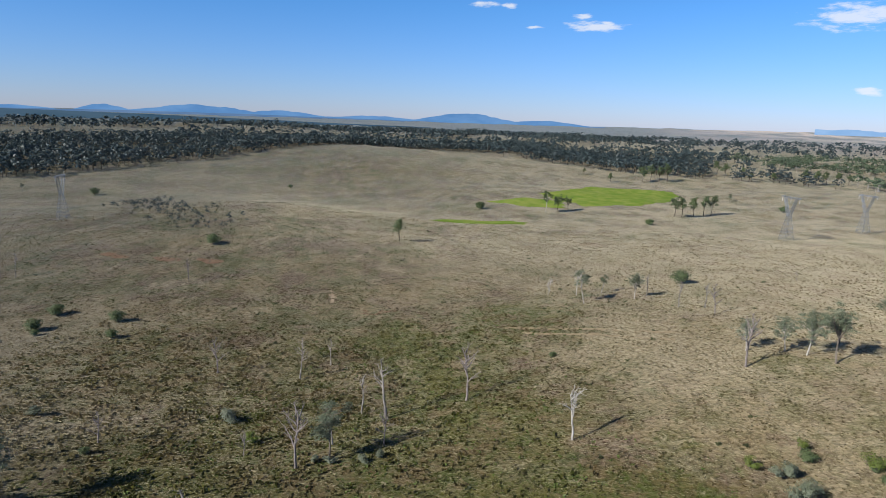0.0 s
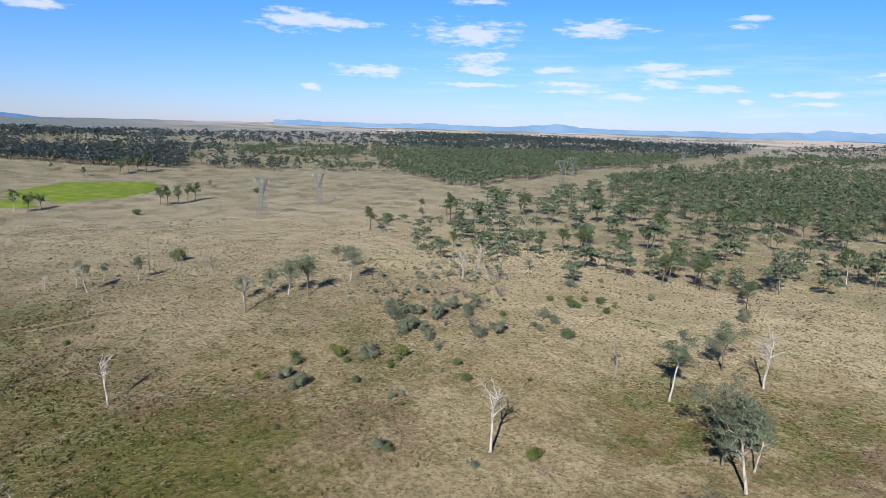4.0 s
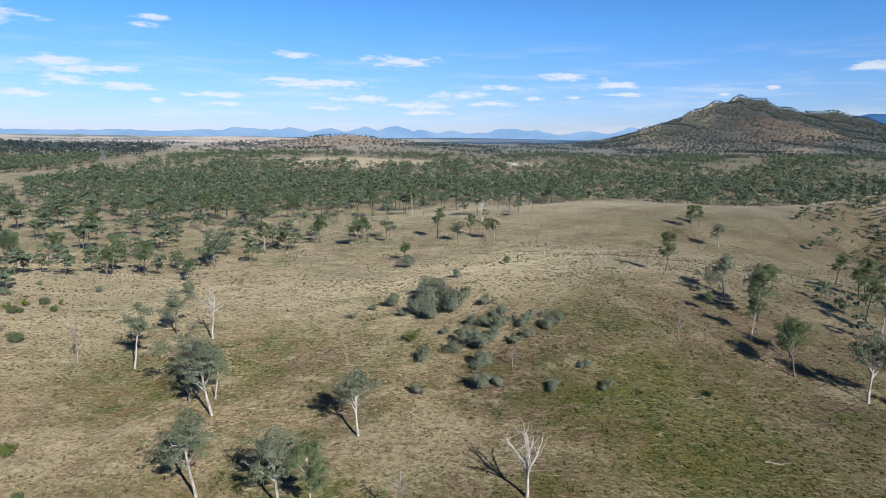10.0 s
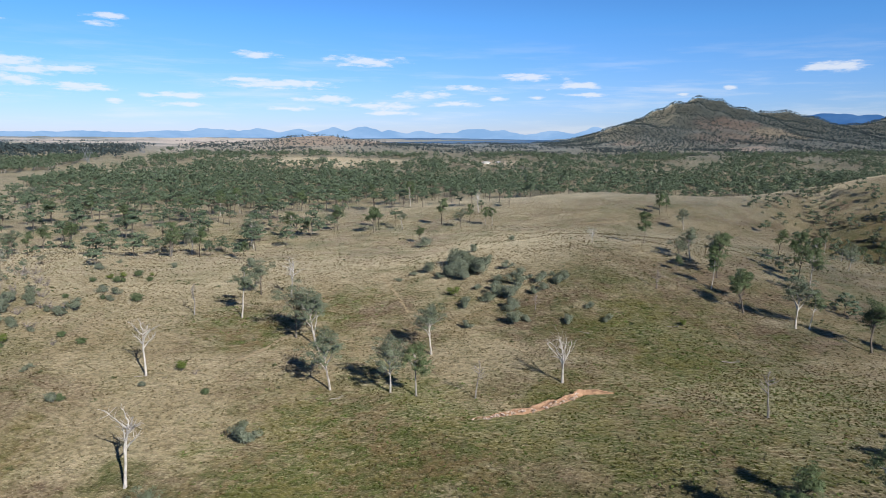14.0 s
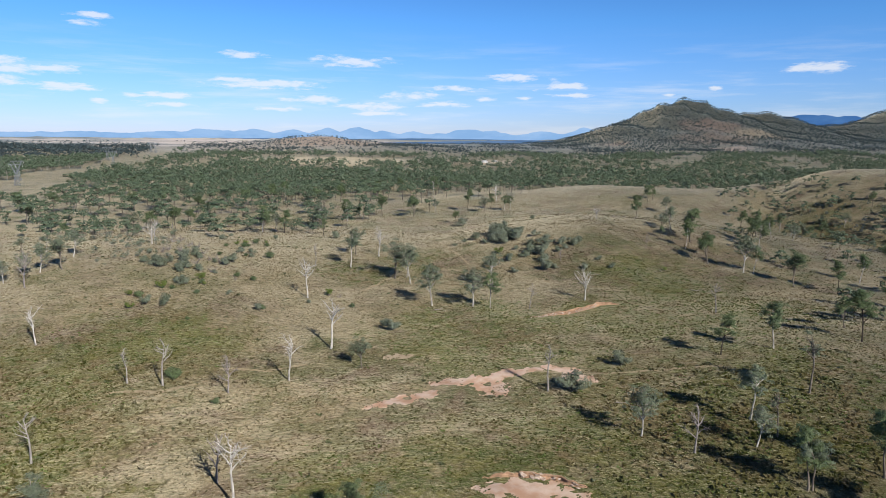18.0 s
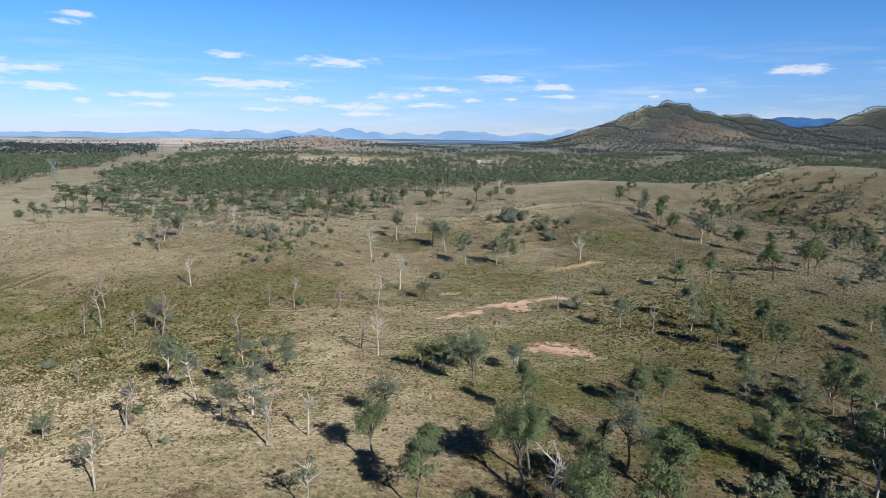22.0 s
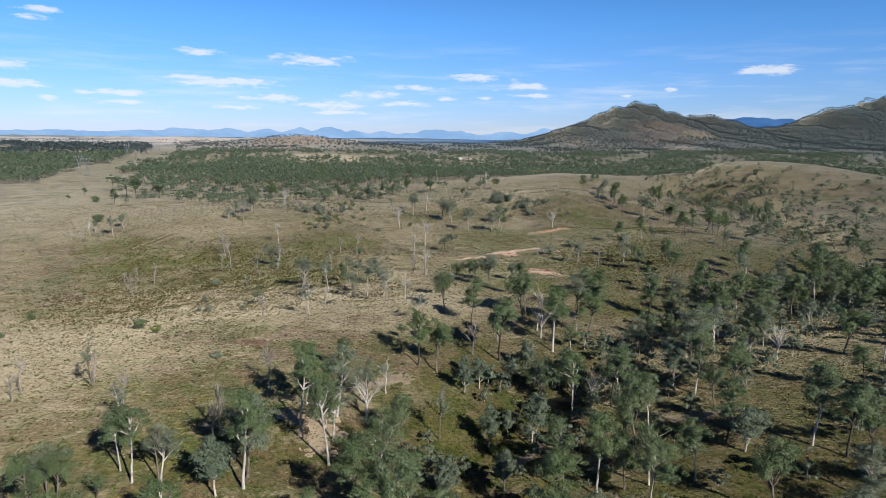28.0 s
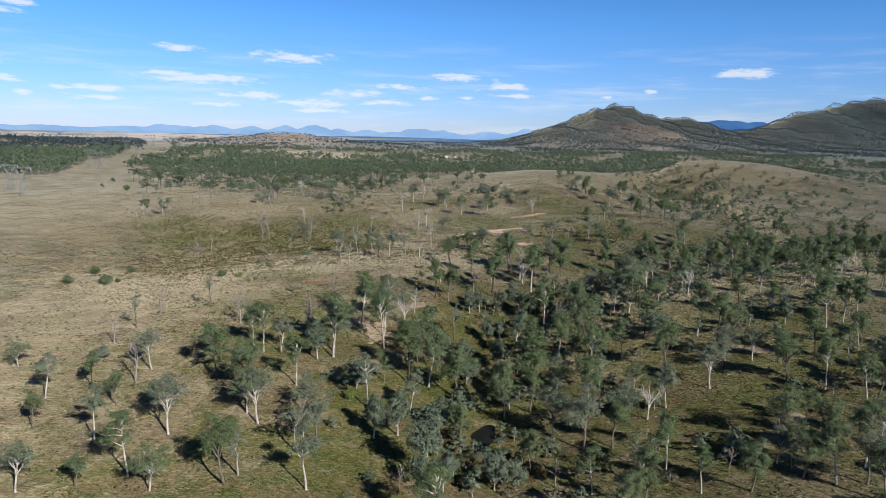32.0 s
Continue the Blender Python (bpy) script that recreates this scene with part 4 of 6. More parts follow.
GREY_A = [(-364, 507, 19), (-273, 505, 19), (-11, 330, 11.9), (26, 326, 12.7), (-95, 284, 13.3), (-344, 275, 9.5), (-90, 272, 17.6), (-193, 272, 15.4), (-116, 250, 13.9), (-682, 248, 8.6),
    (-204, 239, 14.9), (-296, 214, 9.5), (-159, 192, 5), (120, 182, 14.4), (114, 179, 10), (126, 172, 15.6), (-149, 163, 6.7), (-51, 151, 14.5), (-205, 126, 8.2), (-50, 125, 17.1),
    (-191, 122, 8.9), (134, 121, 18.7), (-173, 112, 13.7), (-23, 112, 12.8), (-28, 109, 19), (-21, 105, 19), (15, 97, 16.6), (-167, 92, 16.4), (-174, 88, 13.5), (-178, 84, 10.7),
    (-181, 75, 9.8), (-11, 74, 18.1)]
GREY_B = [(5, 72, 16.6), (-247, 59, 10.5), (-261, 49, 7.6), (-246, 40, 12.9), (-32, 15, 11), (136, -15, 12.1), (-132, -31, 13.9), (66, -34, 14), (39, -38, 13.4), (62, -46, 10.5),
    (65, -63, 12), (-81, -73, 10), (-5, -80, 7.8), (-84, -85, 12.9), (-72, -87, 13.8), (-5, -87, 9.8), (-17, -88, 14.3), (-105, -89, 15.8), (-18, -96, 16.1), (57, -100, 10.8),
    (-92, -104, 14.7), (65, -110, 13.2), (-74, -116, 15.3), (-41, -120, 13), (-80, -121, 12.1), (12, -138, 18.9), (24, -176, 16), (48, -185, 19), (34, -196, 21.8), (-25, -200, 11.2),
    (-69, -216, 15.1), (-77, -224, 20)]
GREY_C = [(-96, -241, 15.1), (-95, -252, 20.9), (-113, -256, 13.7), (-135, -261, 12.7), (-17, -269, 13.4), (-152, -271, 14.8), (50, -274, 13.1), (38, -276, 12.7), (-69, -286, 13.6), (-82, -286, 17.8),
    (28, -288, 16.8), (-175, -292, 13.6), (-100, -294, 14.1), (-26, -299, 18.5), (-113, -301, 17.8), (-19, -307, 21.8), (-96, -309, 16.5), (-135, -310, 18), (-152, -315, 14.7), (55, -329, 14.3),
    (-96, -331, 16.3), (-158, -341, 12.8), (-504, -365, 6.7)]
HALF_A = [(86, -23, 15.9), (68, -43, 11.2), (-101, -122, 12.1), (-66, -135, 17.1), (-94, -153, 12.7), (-53, -160, 12.2), (-148, -210, 14.4), (-49, -228, 14.6), (-132, -231, 10.1), (-170, -233, 13.6),
    (-77, -235, 16.1), (-113, -257, 14.9), (-101, -313, 17.3), (-113, -328, 14.8)]
PAPER_A = [(-39, -192, 5.8), (-6, -194, 11.5), (-17, -198, 9.4), (-4, -200, 11.3), (-35, -201, 10.2), (9, -201, 14.9), (-40, -205, 9.9), (45, -205, 11), (24, -208, 15.4), (-23, -226, 14.7),
    (26, -248, 14.8), (-100, -260, 14.2), (-86, -277, 11.7), (-73, -299, 13.9), (-80, -303, 12.4), (-47, -318, 15.1), (-67, -322, 21)]
SILVER_A = [(7, 258, 5.5), (50, 233, 2.9), (31, 210, 4.0), (-68, 198, 5.5), (-103, 198, 4.3), (27, 182, 5.4), (21, 182, 5.4), (28, 175, 4.8), (11, 174, 3.5), (5, 173, 1.9),
    (34, 172, 4.6), (22, 172, 5.5), (29, 169, 5.5), (0, 165, 2.8), (20, 165, 5.5), (42, 165, 3.7), (16, 164, 2.8), (24, 164, 5.5), (31, 162, 5.5), (26, 158, 5.5),
    (46, 156, 3.1), (59, 155, 2.2), (55, 153, 2.7), (50, 153, 2.7), (62, 151, 3.4), (38, 151, 3.5), (45, 148, 5.1), (53, 148, 3.7), (59, 147, 4.2), (30, 147, 2.6),
    (-107, 144, 3.9), (38, 143, 3.7)]
SILVER_B = [(-101, 142, 3.7), (44, 142, 3.6), (54, 141, 3.3), (37, 139, 4.1), (50, 138, 3.2), (26, 136, 2.9), (41, 136, 4.8), (34, 135, 3.2), (-99, 133, 3.5), (25, 132, 2.9),
    (42, 127, 3.9), (67, 126, 2.3), (-120, 123, 5.5), (-127, 122, 5.5), (-105, 121, 5.2), (45, 119, 2.8), (41, 117, 4.1), (71, 117, 2.2), (58, 116, 2.9), (26, 115, 2.9),
    (-105, 114, 4.3), (-124, 113, 5.5), (-129, 110, 5.5), (-139, 106, 5.5), (-132, 105, 5.5), (-113, 102, 4.2), (-129, 101, 5.5), (-120, 99, 5.1), (-115, 82, 2.7), (-111, 81, 3.7),
    (-92, 77, 1.4), (-59, 71, 2.0)]
SILVER_C = [(-76, 60, 3.1), (-118, 59, 5.5), (-111, 59, 4.4), (-28, 53, 4.6), (-25, 47, 5.5), (46, 6, 3.7), (28, -10, 5.1), (-154, -62, 4.2), (-145, -107, 3.4), (-141, -131, 3.8),
    (-137, -132, 3.0), (-88, -134, 3.0), (-123, -135, 2.2), (-118, -192, 3.3), (-171, -263, 5.5), (-93, -273, 5.5), (-84, -274, 5.5)]
LIME_A = [(-141, -52, 3.0), (-103, 175, 2.0), (-113, 171, 2.8), (-116, 167, 2.6), (22, 143, 4.2), (96, 118, 2.6), (-107, 88, 4.0), (-104, 82, 1.9), (-53, 81, 3.7), (-118, 75, 4.0), (-127, 66, 2.7),
    (-122, 54, 3.0), (-147, -161, 3.7), (-34, -231, 4.2), (-10, -250, 4.2), (-88, -284, 4.2)]
BUSH_A = [(-594, 263, 6.5), (-350, 251, 6.5), (-108, 174, 3.1), (-111, 162, 3.0), (-91, 136, 3.7), (-490, 123, 5.4), (-274, 84, 6.5), (-114, 75, 2.0), (-103, 71, 2.0), (-123, 65, 2.9),
    (-98, 47, 1.4), (-191, 23, 1.9), (-85, 1, 3.9), (-554, -2, 6.5), (-558, -2, 6.5), (-68, -13, 1.9), (-128, -84, 1.9), (-102, -115, 2.5), (-210, -125, 3.5), (-226, -132, 4.8),
    (-335, -141, 6.5), (-158, -149, 4.3), (-208, -151, 2.5), (-212, -154, 5.1), (-229, -157, 4.8), (-628, -185, 4.4), (-516, -313, 6.5)]
SILVER_D = [(-129, -30, 3.6), (-129, -23, 3.4), (-131, -20, 3.0), (-130, -34, 2.2), (-135, 107, 2.9), (-133, 111, 2.6), (-144, 124, 3.3), (-134, 121, 2.7), (-133, 128, 2.5), (-124, 126, 3.3), (-125, 130, 4.4), (-119, 103, 4.2), (-120, 98, 4.1), (-105, 98, 2.9), (-111, 116, 3.6), (-156, 171, 3), (-170, 151, 2.8), (-92, 74, 2.6), (-131, 204, 2.9), (-129, 182, 4.4), (-194, 218, 4.2), (-114, 82, 4.2)]
BUSH_B = [(-95, 97, 2.3), (-106, 86, 1.5), (-106, 83, 1.6), (-109, 163, 2.1), (-120, 161, 2.2), (-100, 167, 2.4), (-87, 93, 2.4), (-150, 154, 1.3), (-42, 69, 2), (-75, 61, 2.1), (-102, 134, 1.9), (-127, 138, 1.4), (-114, 132, 1.9), (-118, 75, 1.3)]
BRUSH_A = [(-146, 166, 4.0), (-148, 161, 4.0), (-136, 151, 4.0), (-130, 147, 4.0), (-128, 136, 3.1), (-133, 134, 4.0), (-139, 133, 3.9), (-121, 130, 3.7), (-140, 128, 4.0), (-114, 119, 4.0),
    (-109, 118, 4.0), (-132, 117, 3.6), (-118, 112, 3.7), (-121, 103, 2.8), (-107, 100, 3.5), (-94, 91, 2.0), (-49, 80, 1.9)]

# ---- setting ----
build_ground()


def patch(name, label, outline, mat, lift=0.06, rough_edge=0.12, seed=1, cell=2.0):
    """A sheet laid on the ground inside a blurred, uneven outline of x, y corners."""
    rs = np.random.RandomState(seed)
    o = np.array(outline, float)
    n = 72
    t = np.linspace(0, len(o), n, endpoint=False)
    i, f = t.astype(int), t % 1
    f = f * f * (3 - 2 * f) * 0.5 + f * 0.5
    rim = o[i] * (1 - f)[:, None] + o[(i + 1) % len(o)] * f[:, None]
    ctr = rim.mean(0)
    wob = 1 + rough_edge * (np.sin(t * 5.1 + seed) * 0.5 + np.sin(t * 11.7 + 2 * seed) * 0.35 + rs.normal(0, 0.25, n))
    rim = ctr + (rim - ctr) * wob[:, None]
    rings = max(4, int(np.hypot(*(rim - ctr).T).max() / cell))
    s = np.linspace(0, 1, rings + 1)[1:]
    co = np.concatenate([ctr[None]] + [ctr + (rim - ctr) * k for k in s])
    z = height(co[:, 0], co[:, 1]) + lift
    z[-n:] -= lift + 0.05
    co = np.column_stack([co, z])
    tris = np.array([(0, 1 + k, 1 + (k + 1) % n) for k in range(n)])
    quads = np.array([(1 + r * n + k, 1 + (r + 1) * n + k, 1 + (r + 1) * n + (k + 1) % n, 1 + r * n + (k + 1) % n) for r in range(rings - 1) for k in range(n)])
    both = np.concatenate([tris, quads[:, [0, 1, 2]], quads[:, [0, 2, 3]]])
    me = mesh_from(name, co, both, [mat])
    me.polygons.foreach_set("use_smooth", np.ones(len(both), bool))
    return tagged(new(name, me), label, "ground", kind="structure")


# bright green pasture below the grassy dome
patch("green_pasture", "bright green lush pasture on a flat below the dome", [(-655, 55), (-700, 90), (-742, 118), (-735, 200), (-700, 205), (-640, 175), (-600, 140), (-590, 90), (-625, 70)], CROP, 0.5, 0.05, 3, 8)
patch("green_pasture", "narrow strip of bright green pasture", [(-612, 2), (-632, 40), (-622, 75), (-575, 72), (-572, 40)], CROP, 0.5, 0.06, 4, 8)
patch("green_pasture", "narrow strip of bright green pasture", [(-470, -42), (-492, -10), (-492, 36), (-478, 30), (-462, -5)], CROP, 0.45, 0.08, 5, 8)

def scald(name, label, spine, mat, seed, cell=0.45, lift=0.05):
    """Bare ground with a ragged edge round a spine of x, y, radius."""
    sp = np.array(spine, float)
    x0, y0, x1, y1 = sp[:, 0].min() - 8, sp[:, 1].min() - 8, sp[:, 0].max() + 8, sp[:, 1].max() + 8
    nx, ny = int((x1 - x0) / cell), int((y1 - y0) / cell)
    rs = np.random.RandomState(seed)
    X, Y = np.meshgrid(np.linspace(x0, x1, nx), np.linspace(y0, y1, ny), indexing="ij")
    X, Y = X + rs.uniform(-0.35, 0.35, X.shape) * cell, Y + rs.uniform(-0.35, 0.35, X.shape) * cell
    inside = np.full(X.shape, -9.0)
    for (ax, ay, ar), (bx, by, br) in zip(sp, sp[1:]):
        dx, dy = bx - ax, by - ay
        s = np.clip(((X - ax) * dx + (Y - ay) * dy) / (dx * dx + dy * dy), 0, 1)
        inside = np.maximum(inside, 1 - np.hypot(X - ax - s * dx, Y - ay - s * dy) / (ar + (br - ar) * s))
    inside = inside + 0.75 * (blotch(X, Y, 5.5, seed) - 0.5) + 0.6 * (blotch(X, Y, 1.9, seed + 1) - 0.5)
    Z = height(X, Y) + lift + np.where(inside < 0.12, -0.03, 0) + 0.08 * (blotch(X, Y, 2.5, seed + 2) - 0.5)
    i = np.arange(nx * ny).reshape(nx, ny)
    q = np.stack([i[:-1, :-1], i[1:, :-1], i[1:, 1:], i[:-1, 1:]], -1).reshape(-1, 4)
    keep = inside.ravel()[q].mean(1) > 0.05
    q = q[keep]
    used, inv = np.unique(q, return_inverse=True)
    me = mesh_from(name, np.stack([X, Y, Z], -1).reshape(-1, 3)[used], inv.reshape(-1, 4), [mat])
    return tagged(new(name, me), label, "ground", kind="structure")


scald("bare_soil_patch", "bare orange-pink eroded soil scald in the grass", [(-27, -18, 1.2), (-17, -12, 3.0), (-10, -7, 2.2)], SCALD, 6)
scald("bare_soil_patch", "bare orange-pink eroded soil scald in the grass", [(-8, 0, 2.6), (2, -1, 3.4), (8, -8, 3.6), (6, 0, 3.2), (13, 5, 2.8), (22, 6, 1.6)], SCALD, 7)
scald("bare_soil_patch", "bare pale pink eroded soil scald in the grass", [(24, 8, 1.5), (29, 5, 3.2), (33, -2, 3.0), (36, -5, 1.2)], SCALD, 8)
scald("bare_soil_patch", "bare orange soil scald below a pale rocky lip", [(0, -60, 1.6), (6, -61, 3.6), (13, -62, 4.4), (20, -66, 3.0)], SCALD, 9)
scald("bare_soil_patch", "small pale bare patch in the grass", [(19, -73, 1.2), (25, -69, 1.6)], DUST, 10)
scald("bare_soil_patch", "small pale bare patch in the grass", [(-25, 22, 1.4), (-18, 23, 1.8)], DUST, 11)
scald("bare_soil_patch", "reddish bare soil patch on the slope", [(-114, -175, 2.4), (-106, -180, 3.0)], RED_EARTH, 12)
scald("bare_soil_patch", "bare pinkish trampled ground among trees", [(-90, -226, 4), (-80, -228, 6), (-80, -238, 4)], DUST, 13)
for k, (x, y) in enumerate(((-306, -178), (-305, -151), (-308, -131), (-250, -40))):
    scald("bare_soil_patch", "reddish bare soil patch on the slope", [(x - 1, y - 5, 2.2), (x + 1, y, 3.2), (x, y + 5, 2.0)], RED_EARTH, 60 + k, 0.6)
scald("bare_scald", "small washed-out patch of pale bare earth in the grass", [(-275, -64, 0.6), (-267, -61, 1.6), (-260, -60, 0.7)], DUST, 66, 0.5)
for k, (line, wide) in enumerate((([(-12, 190), (-3, 159), (6, 130)], 0.5), ([(-25, 247), (-17, 251)], 1.3), ([(20, 125), (31, 111), (43, 96)], 0.35))):
    scald("cattle_track", "pale worn cattle track through the grass", [(x, y, wide) for x, y in line], TRACK, 70 + k, 0.4)
for k, line in enumerate(([(-98, -11, 0.7), (-85, -8, 0.8), (-75, 2, 0.7)], [(-74, 10, 0.6), (-60, 10, 0.7), (-50, 16, 0.6)], [(18, 5, 0.5), (44, 0, 0.6), (72, -2, 0.5)], [(-215, 16, 0.8), (-203, 42, 0.8), (-197, 60, 0.7)],
                          [(49, 312, 1.1), (80, 320, 1.2), (115, 330, 1.3), (145, 339, 1.1)], [(-222, 10, 1.0), (-211, 37, 1.0), (-203, 62, 0.9)], [(-157, -270, 1.0), (-149, -269, 1.4), (-141, -262, 1.0)], [(-41, 91, 0.9), (-36, 100, 1.2), (-30, 111, 0.8)])):
    scald("cattle_track", "pale worn cattle track through the grass", line, TRACK, 20 + k, 0.4, 0.05)


def clay_block(seed):
    """A rough block of hard clay, about a metre across."""
    rs = np.random.RandomState(seed)
    bm = bmesh.new()
    bmesh.ops.create_cube(bm, size=1.0)
    bmesh.ops.bevel(bm, geom=bm.edges[:], offset=0.22, segments=1, affect="EDGES")
    for v in bm.verts:
        v.co += Vector(rs.normal(0, 0.07, 3))
        v.co.z *= 0.7
    me = bpy.data.meshes.new("clay_block")
    bm.to_mesh(me)
    bm.free()
    me.materials.append(WHITE_CLAY)
    return me


def bank(name, label, line, tall, mat, seed, blocks, reach):
    """A low eroded scarp that drops towards the south, along a line, with hard blocks on its lip."""
    rs = np.random.RandomState(seed)
    pts = []
    for (ax, ay), (bx, by) in zip(line, line[1:]):
        n = max(2, int(math.hypot(bx - ax, by - ay) / 0.4))
        pts += [(ax + (bx - ax) * k / n, ay + (by - ay) * k / n) for k in range(n)]
    p = np.array(pts)
    d = np.gradient(p, axis=0)
    d /= np.linalg.norm(d, axis=1)[:, None]
    nrm = np.stack([-d[:, 1], d[:, 0]], 1)
    t = np.linspace(0, 1, len(p))
    wave = 0.5 * np.sin(t * 23 + seed) + 0.35 * np.sin(t * 51 + 2 * seed)
    grow = np.clip(np.minimum(t * 3.0, (1 - t) * 7), 0, 1) * (0.85 + 0.3 * rs.rand(len(p)) + 0.25 * wave)
    rows = []
    for off, up in ((-0.8, -0.06), (-0.45, 0.04), (-0.1, 0.08), (0.12, 0.35), (0.02, 0.72), (-0.16, 0.95), (0.25, 1.06), (2.2, -0.15)):
        o = off * (0.55 + 0.45 * grow) + 0.35 * wave + rs.normal(0, 0.08, len(p))
        q = p + nrm * o[:, None]
        rows.append(np.column_stack([q, height(q[:, 0], q[:, 1]) + up * tall * grow + 0.03 + rs.normal(0, 0.04, len(p))]))
    n, r = len(p), len(rows)
    i = np.arange(n * r).reshape(r, n)
    q = np.stack([i[:-1, :-1], i[:-1, 1:], i[1:, 1:], i[1:, :-1]], -1).reshape(-1, 4)
    idx = np.repeat([0, 0, 0, 0, 0, 0, 1], n - 1)
    scarp = tagged(new(name, mesh_from(name, np.concatenate(rows), q, [mat, GRASS_GROUND], idx)), label, "ground", kind="structure")
    shapes = [clay_block(seed + k) for k in range(3)]
    for k in range(blocks):
        at = min(len(p) - 1, int(len(p) * (reach[0] + (reach[1] - reach[0]) * rs.rand())))
        x, y = p[at] + nrm[at] * (0.35 * wave[at] + rs.uniform(-1.0, 0.5))
        b = part("clay_block", shapes[k % 3], scarp)
        s = rs.uniform(0.2, 0.5) + 0.5 * rs.rand() ** 4
        b.matrix_basis = pose(x, y, float(height(x, y)) + tall * grow[at] * rs.uniform(0.2, 0.95), rs.uniform(-25, 25), rs.uniform(-25, 25), rs.uniform(0, 360)) @ Matrix.Diagonal((s * 1.7, s, s * 0.7, 1))
    return scarp


bank("eroded_bank", "low eroded gully bank of orange clay with white blocks", [(26, 56.5), (34, 57.5), (41, 60), (49, 64.5), (55, 68), (62, 67)], 1.25, BANK_CLAY, 3, 70, (0.0, 0.75))
bank("eroded_bank", "low eroded lip of pale clay above a scald", [(1, -56), (8, -55.5), (15, -56.5), (22, -61)], 0.8, BANK_CLAY, 4, 34, (0.35, 0.95))

# ---- distance ----
def range_of_hills(name, label, az0, az1, radius, profile, mat, seed, rough=0.12, low=-1.2, floor=-0.35):
    """A self-lit strip of far hills round the horizon: profile gives peaks as heading, height and half width in
    degrees.
    """
    rs = np.random.RandomState(seed)
    az = np.arange(az0, az1, 0.12)
    el = np.full(len(az), floor)
    for a, e, w in profile:
        el = np.maximum(el, (e - floor) * np.exp(-np.abs((az - a) / w) ** 1.7) + floor)
    for k in range(16):
        el = el + rough * np.sin(az * (0.6 + 0.6 * k) + rs.uniform(0, 6.28)) / (1 + k) * np.clip(el + 0.5, 0.2, 1)
    a = np.radians(az)
    x, y = -np.sin(a) * radius, np.cos(a) * radius - 250
    top = np.column_stack([x, y, 66 + np.tan(np.radians(el)) * radius])
    bot = np.column_stack([x, y, np.full(len(x), 66 + math.tan(radians(low)) * radius)])
    n = len(az)
    i = np.arange(n - 1)
    me = mesh_from(name, np.concatenate([bot, top]), np.stack([i, i + 1, i + 1 + n, i + n], 1), [mat])
    return tagged(new(name, me), label, "hills", kind="structure")


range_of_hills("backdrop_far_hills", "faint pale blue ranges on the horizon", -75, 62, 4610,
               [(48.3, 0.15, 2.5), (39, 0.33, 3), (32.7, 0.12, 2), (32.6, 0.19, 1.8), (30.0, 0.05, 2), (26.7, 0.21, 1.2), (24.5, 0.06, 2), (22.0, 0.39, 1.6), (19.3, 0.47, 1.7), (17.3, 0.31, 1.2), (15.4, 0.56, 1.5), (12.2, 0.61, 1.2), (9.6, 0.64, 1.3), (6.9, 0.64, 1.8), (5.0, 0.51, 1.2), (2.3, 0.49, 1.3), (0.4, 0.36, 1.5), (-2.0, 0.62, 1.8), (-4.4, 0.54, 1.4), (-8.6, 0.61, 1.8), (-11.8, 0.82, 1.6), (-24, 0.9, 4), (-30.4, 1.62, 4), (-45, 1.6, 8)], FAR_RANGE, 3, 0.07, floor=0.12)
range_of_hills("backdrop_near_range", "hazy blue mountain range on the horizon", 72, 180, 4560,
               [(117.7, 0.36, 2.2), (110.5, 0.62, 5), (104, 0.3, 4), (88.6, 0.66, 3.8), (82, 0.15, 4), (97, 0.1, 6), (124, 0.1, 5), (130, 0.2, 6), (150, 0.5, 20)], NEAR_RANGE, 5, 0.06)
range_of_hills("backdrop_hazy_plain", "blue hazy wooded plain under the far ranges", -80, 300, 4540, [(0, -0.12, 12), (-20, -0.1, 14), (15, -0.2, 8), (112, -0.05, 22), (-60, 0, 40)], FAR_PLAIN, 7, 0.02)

range_of_hills("backdrop_blue_ridge", "haze-blue wooded ridge beyond the saddle of the hills", -48, -20, 4500, [(-26.6, 1.8, 4.5), (-27.8, 1.85, 4.5), (-29.1, 1.72, 4.5), (-30.5, 1.71, 4.5), (-31.8, 1.58, 4.5), (-38, 1.2, 4)], BLUE_RIDGE, 12, 0.08)
range_of_hills("backdrop_western_forest", "hazy dark blue wooded plain below the western range", 90, 152, 3000, [(122, -0.2, 24)], WEST_HAZE, 14, 0.03, floor=-0.8)
range_of_hills("backdrop_wooded_plain", "hazy dark blue wooded plain below the far ranges", -26, 13, 3500, [(-8, -0.22, 16)], FAR_PLAIN, 9, 0.015, floor=-0.75)

# ---- woodland ----
RS = np.random.RandomState(11)
LIGHT = wood_prototypes(RS, 9, 26, 0.042, 10, 0.33, 0.58)
BUSHY = wood_prototypes(RS, 6, 26, 0.062, 9, 0.36, 0.3)
SCRUB = wood_prototypes(np.random.RandomState(14), 6, 3, 0.17, 4, 0.42, 0.34)


def in_corridor(x, y):
    """The strip cleared for the power lines."""
    return (to_line(x, y, [(-480, 500), (-530, 620), (-605, 860), (-645, 1150), (-720, 1500), (-830, 1850), (-1150, 2700)]) < 30 + 24 * blotch(x, y, 90, 4)) & (y > 420)


def past_corridor(x, y):
    return x < np.interp(y, [420, 500, 620, 860, 1150, 1500, 1850], [-450, -480, -530, -605, -645, -720, -830])


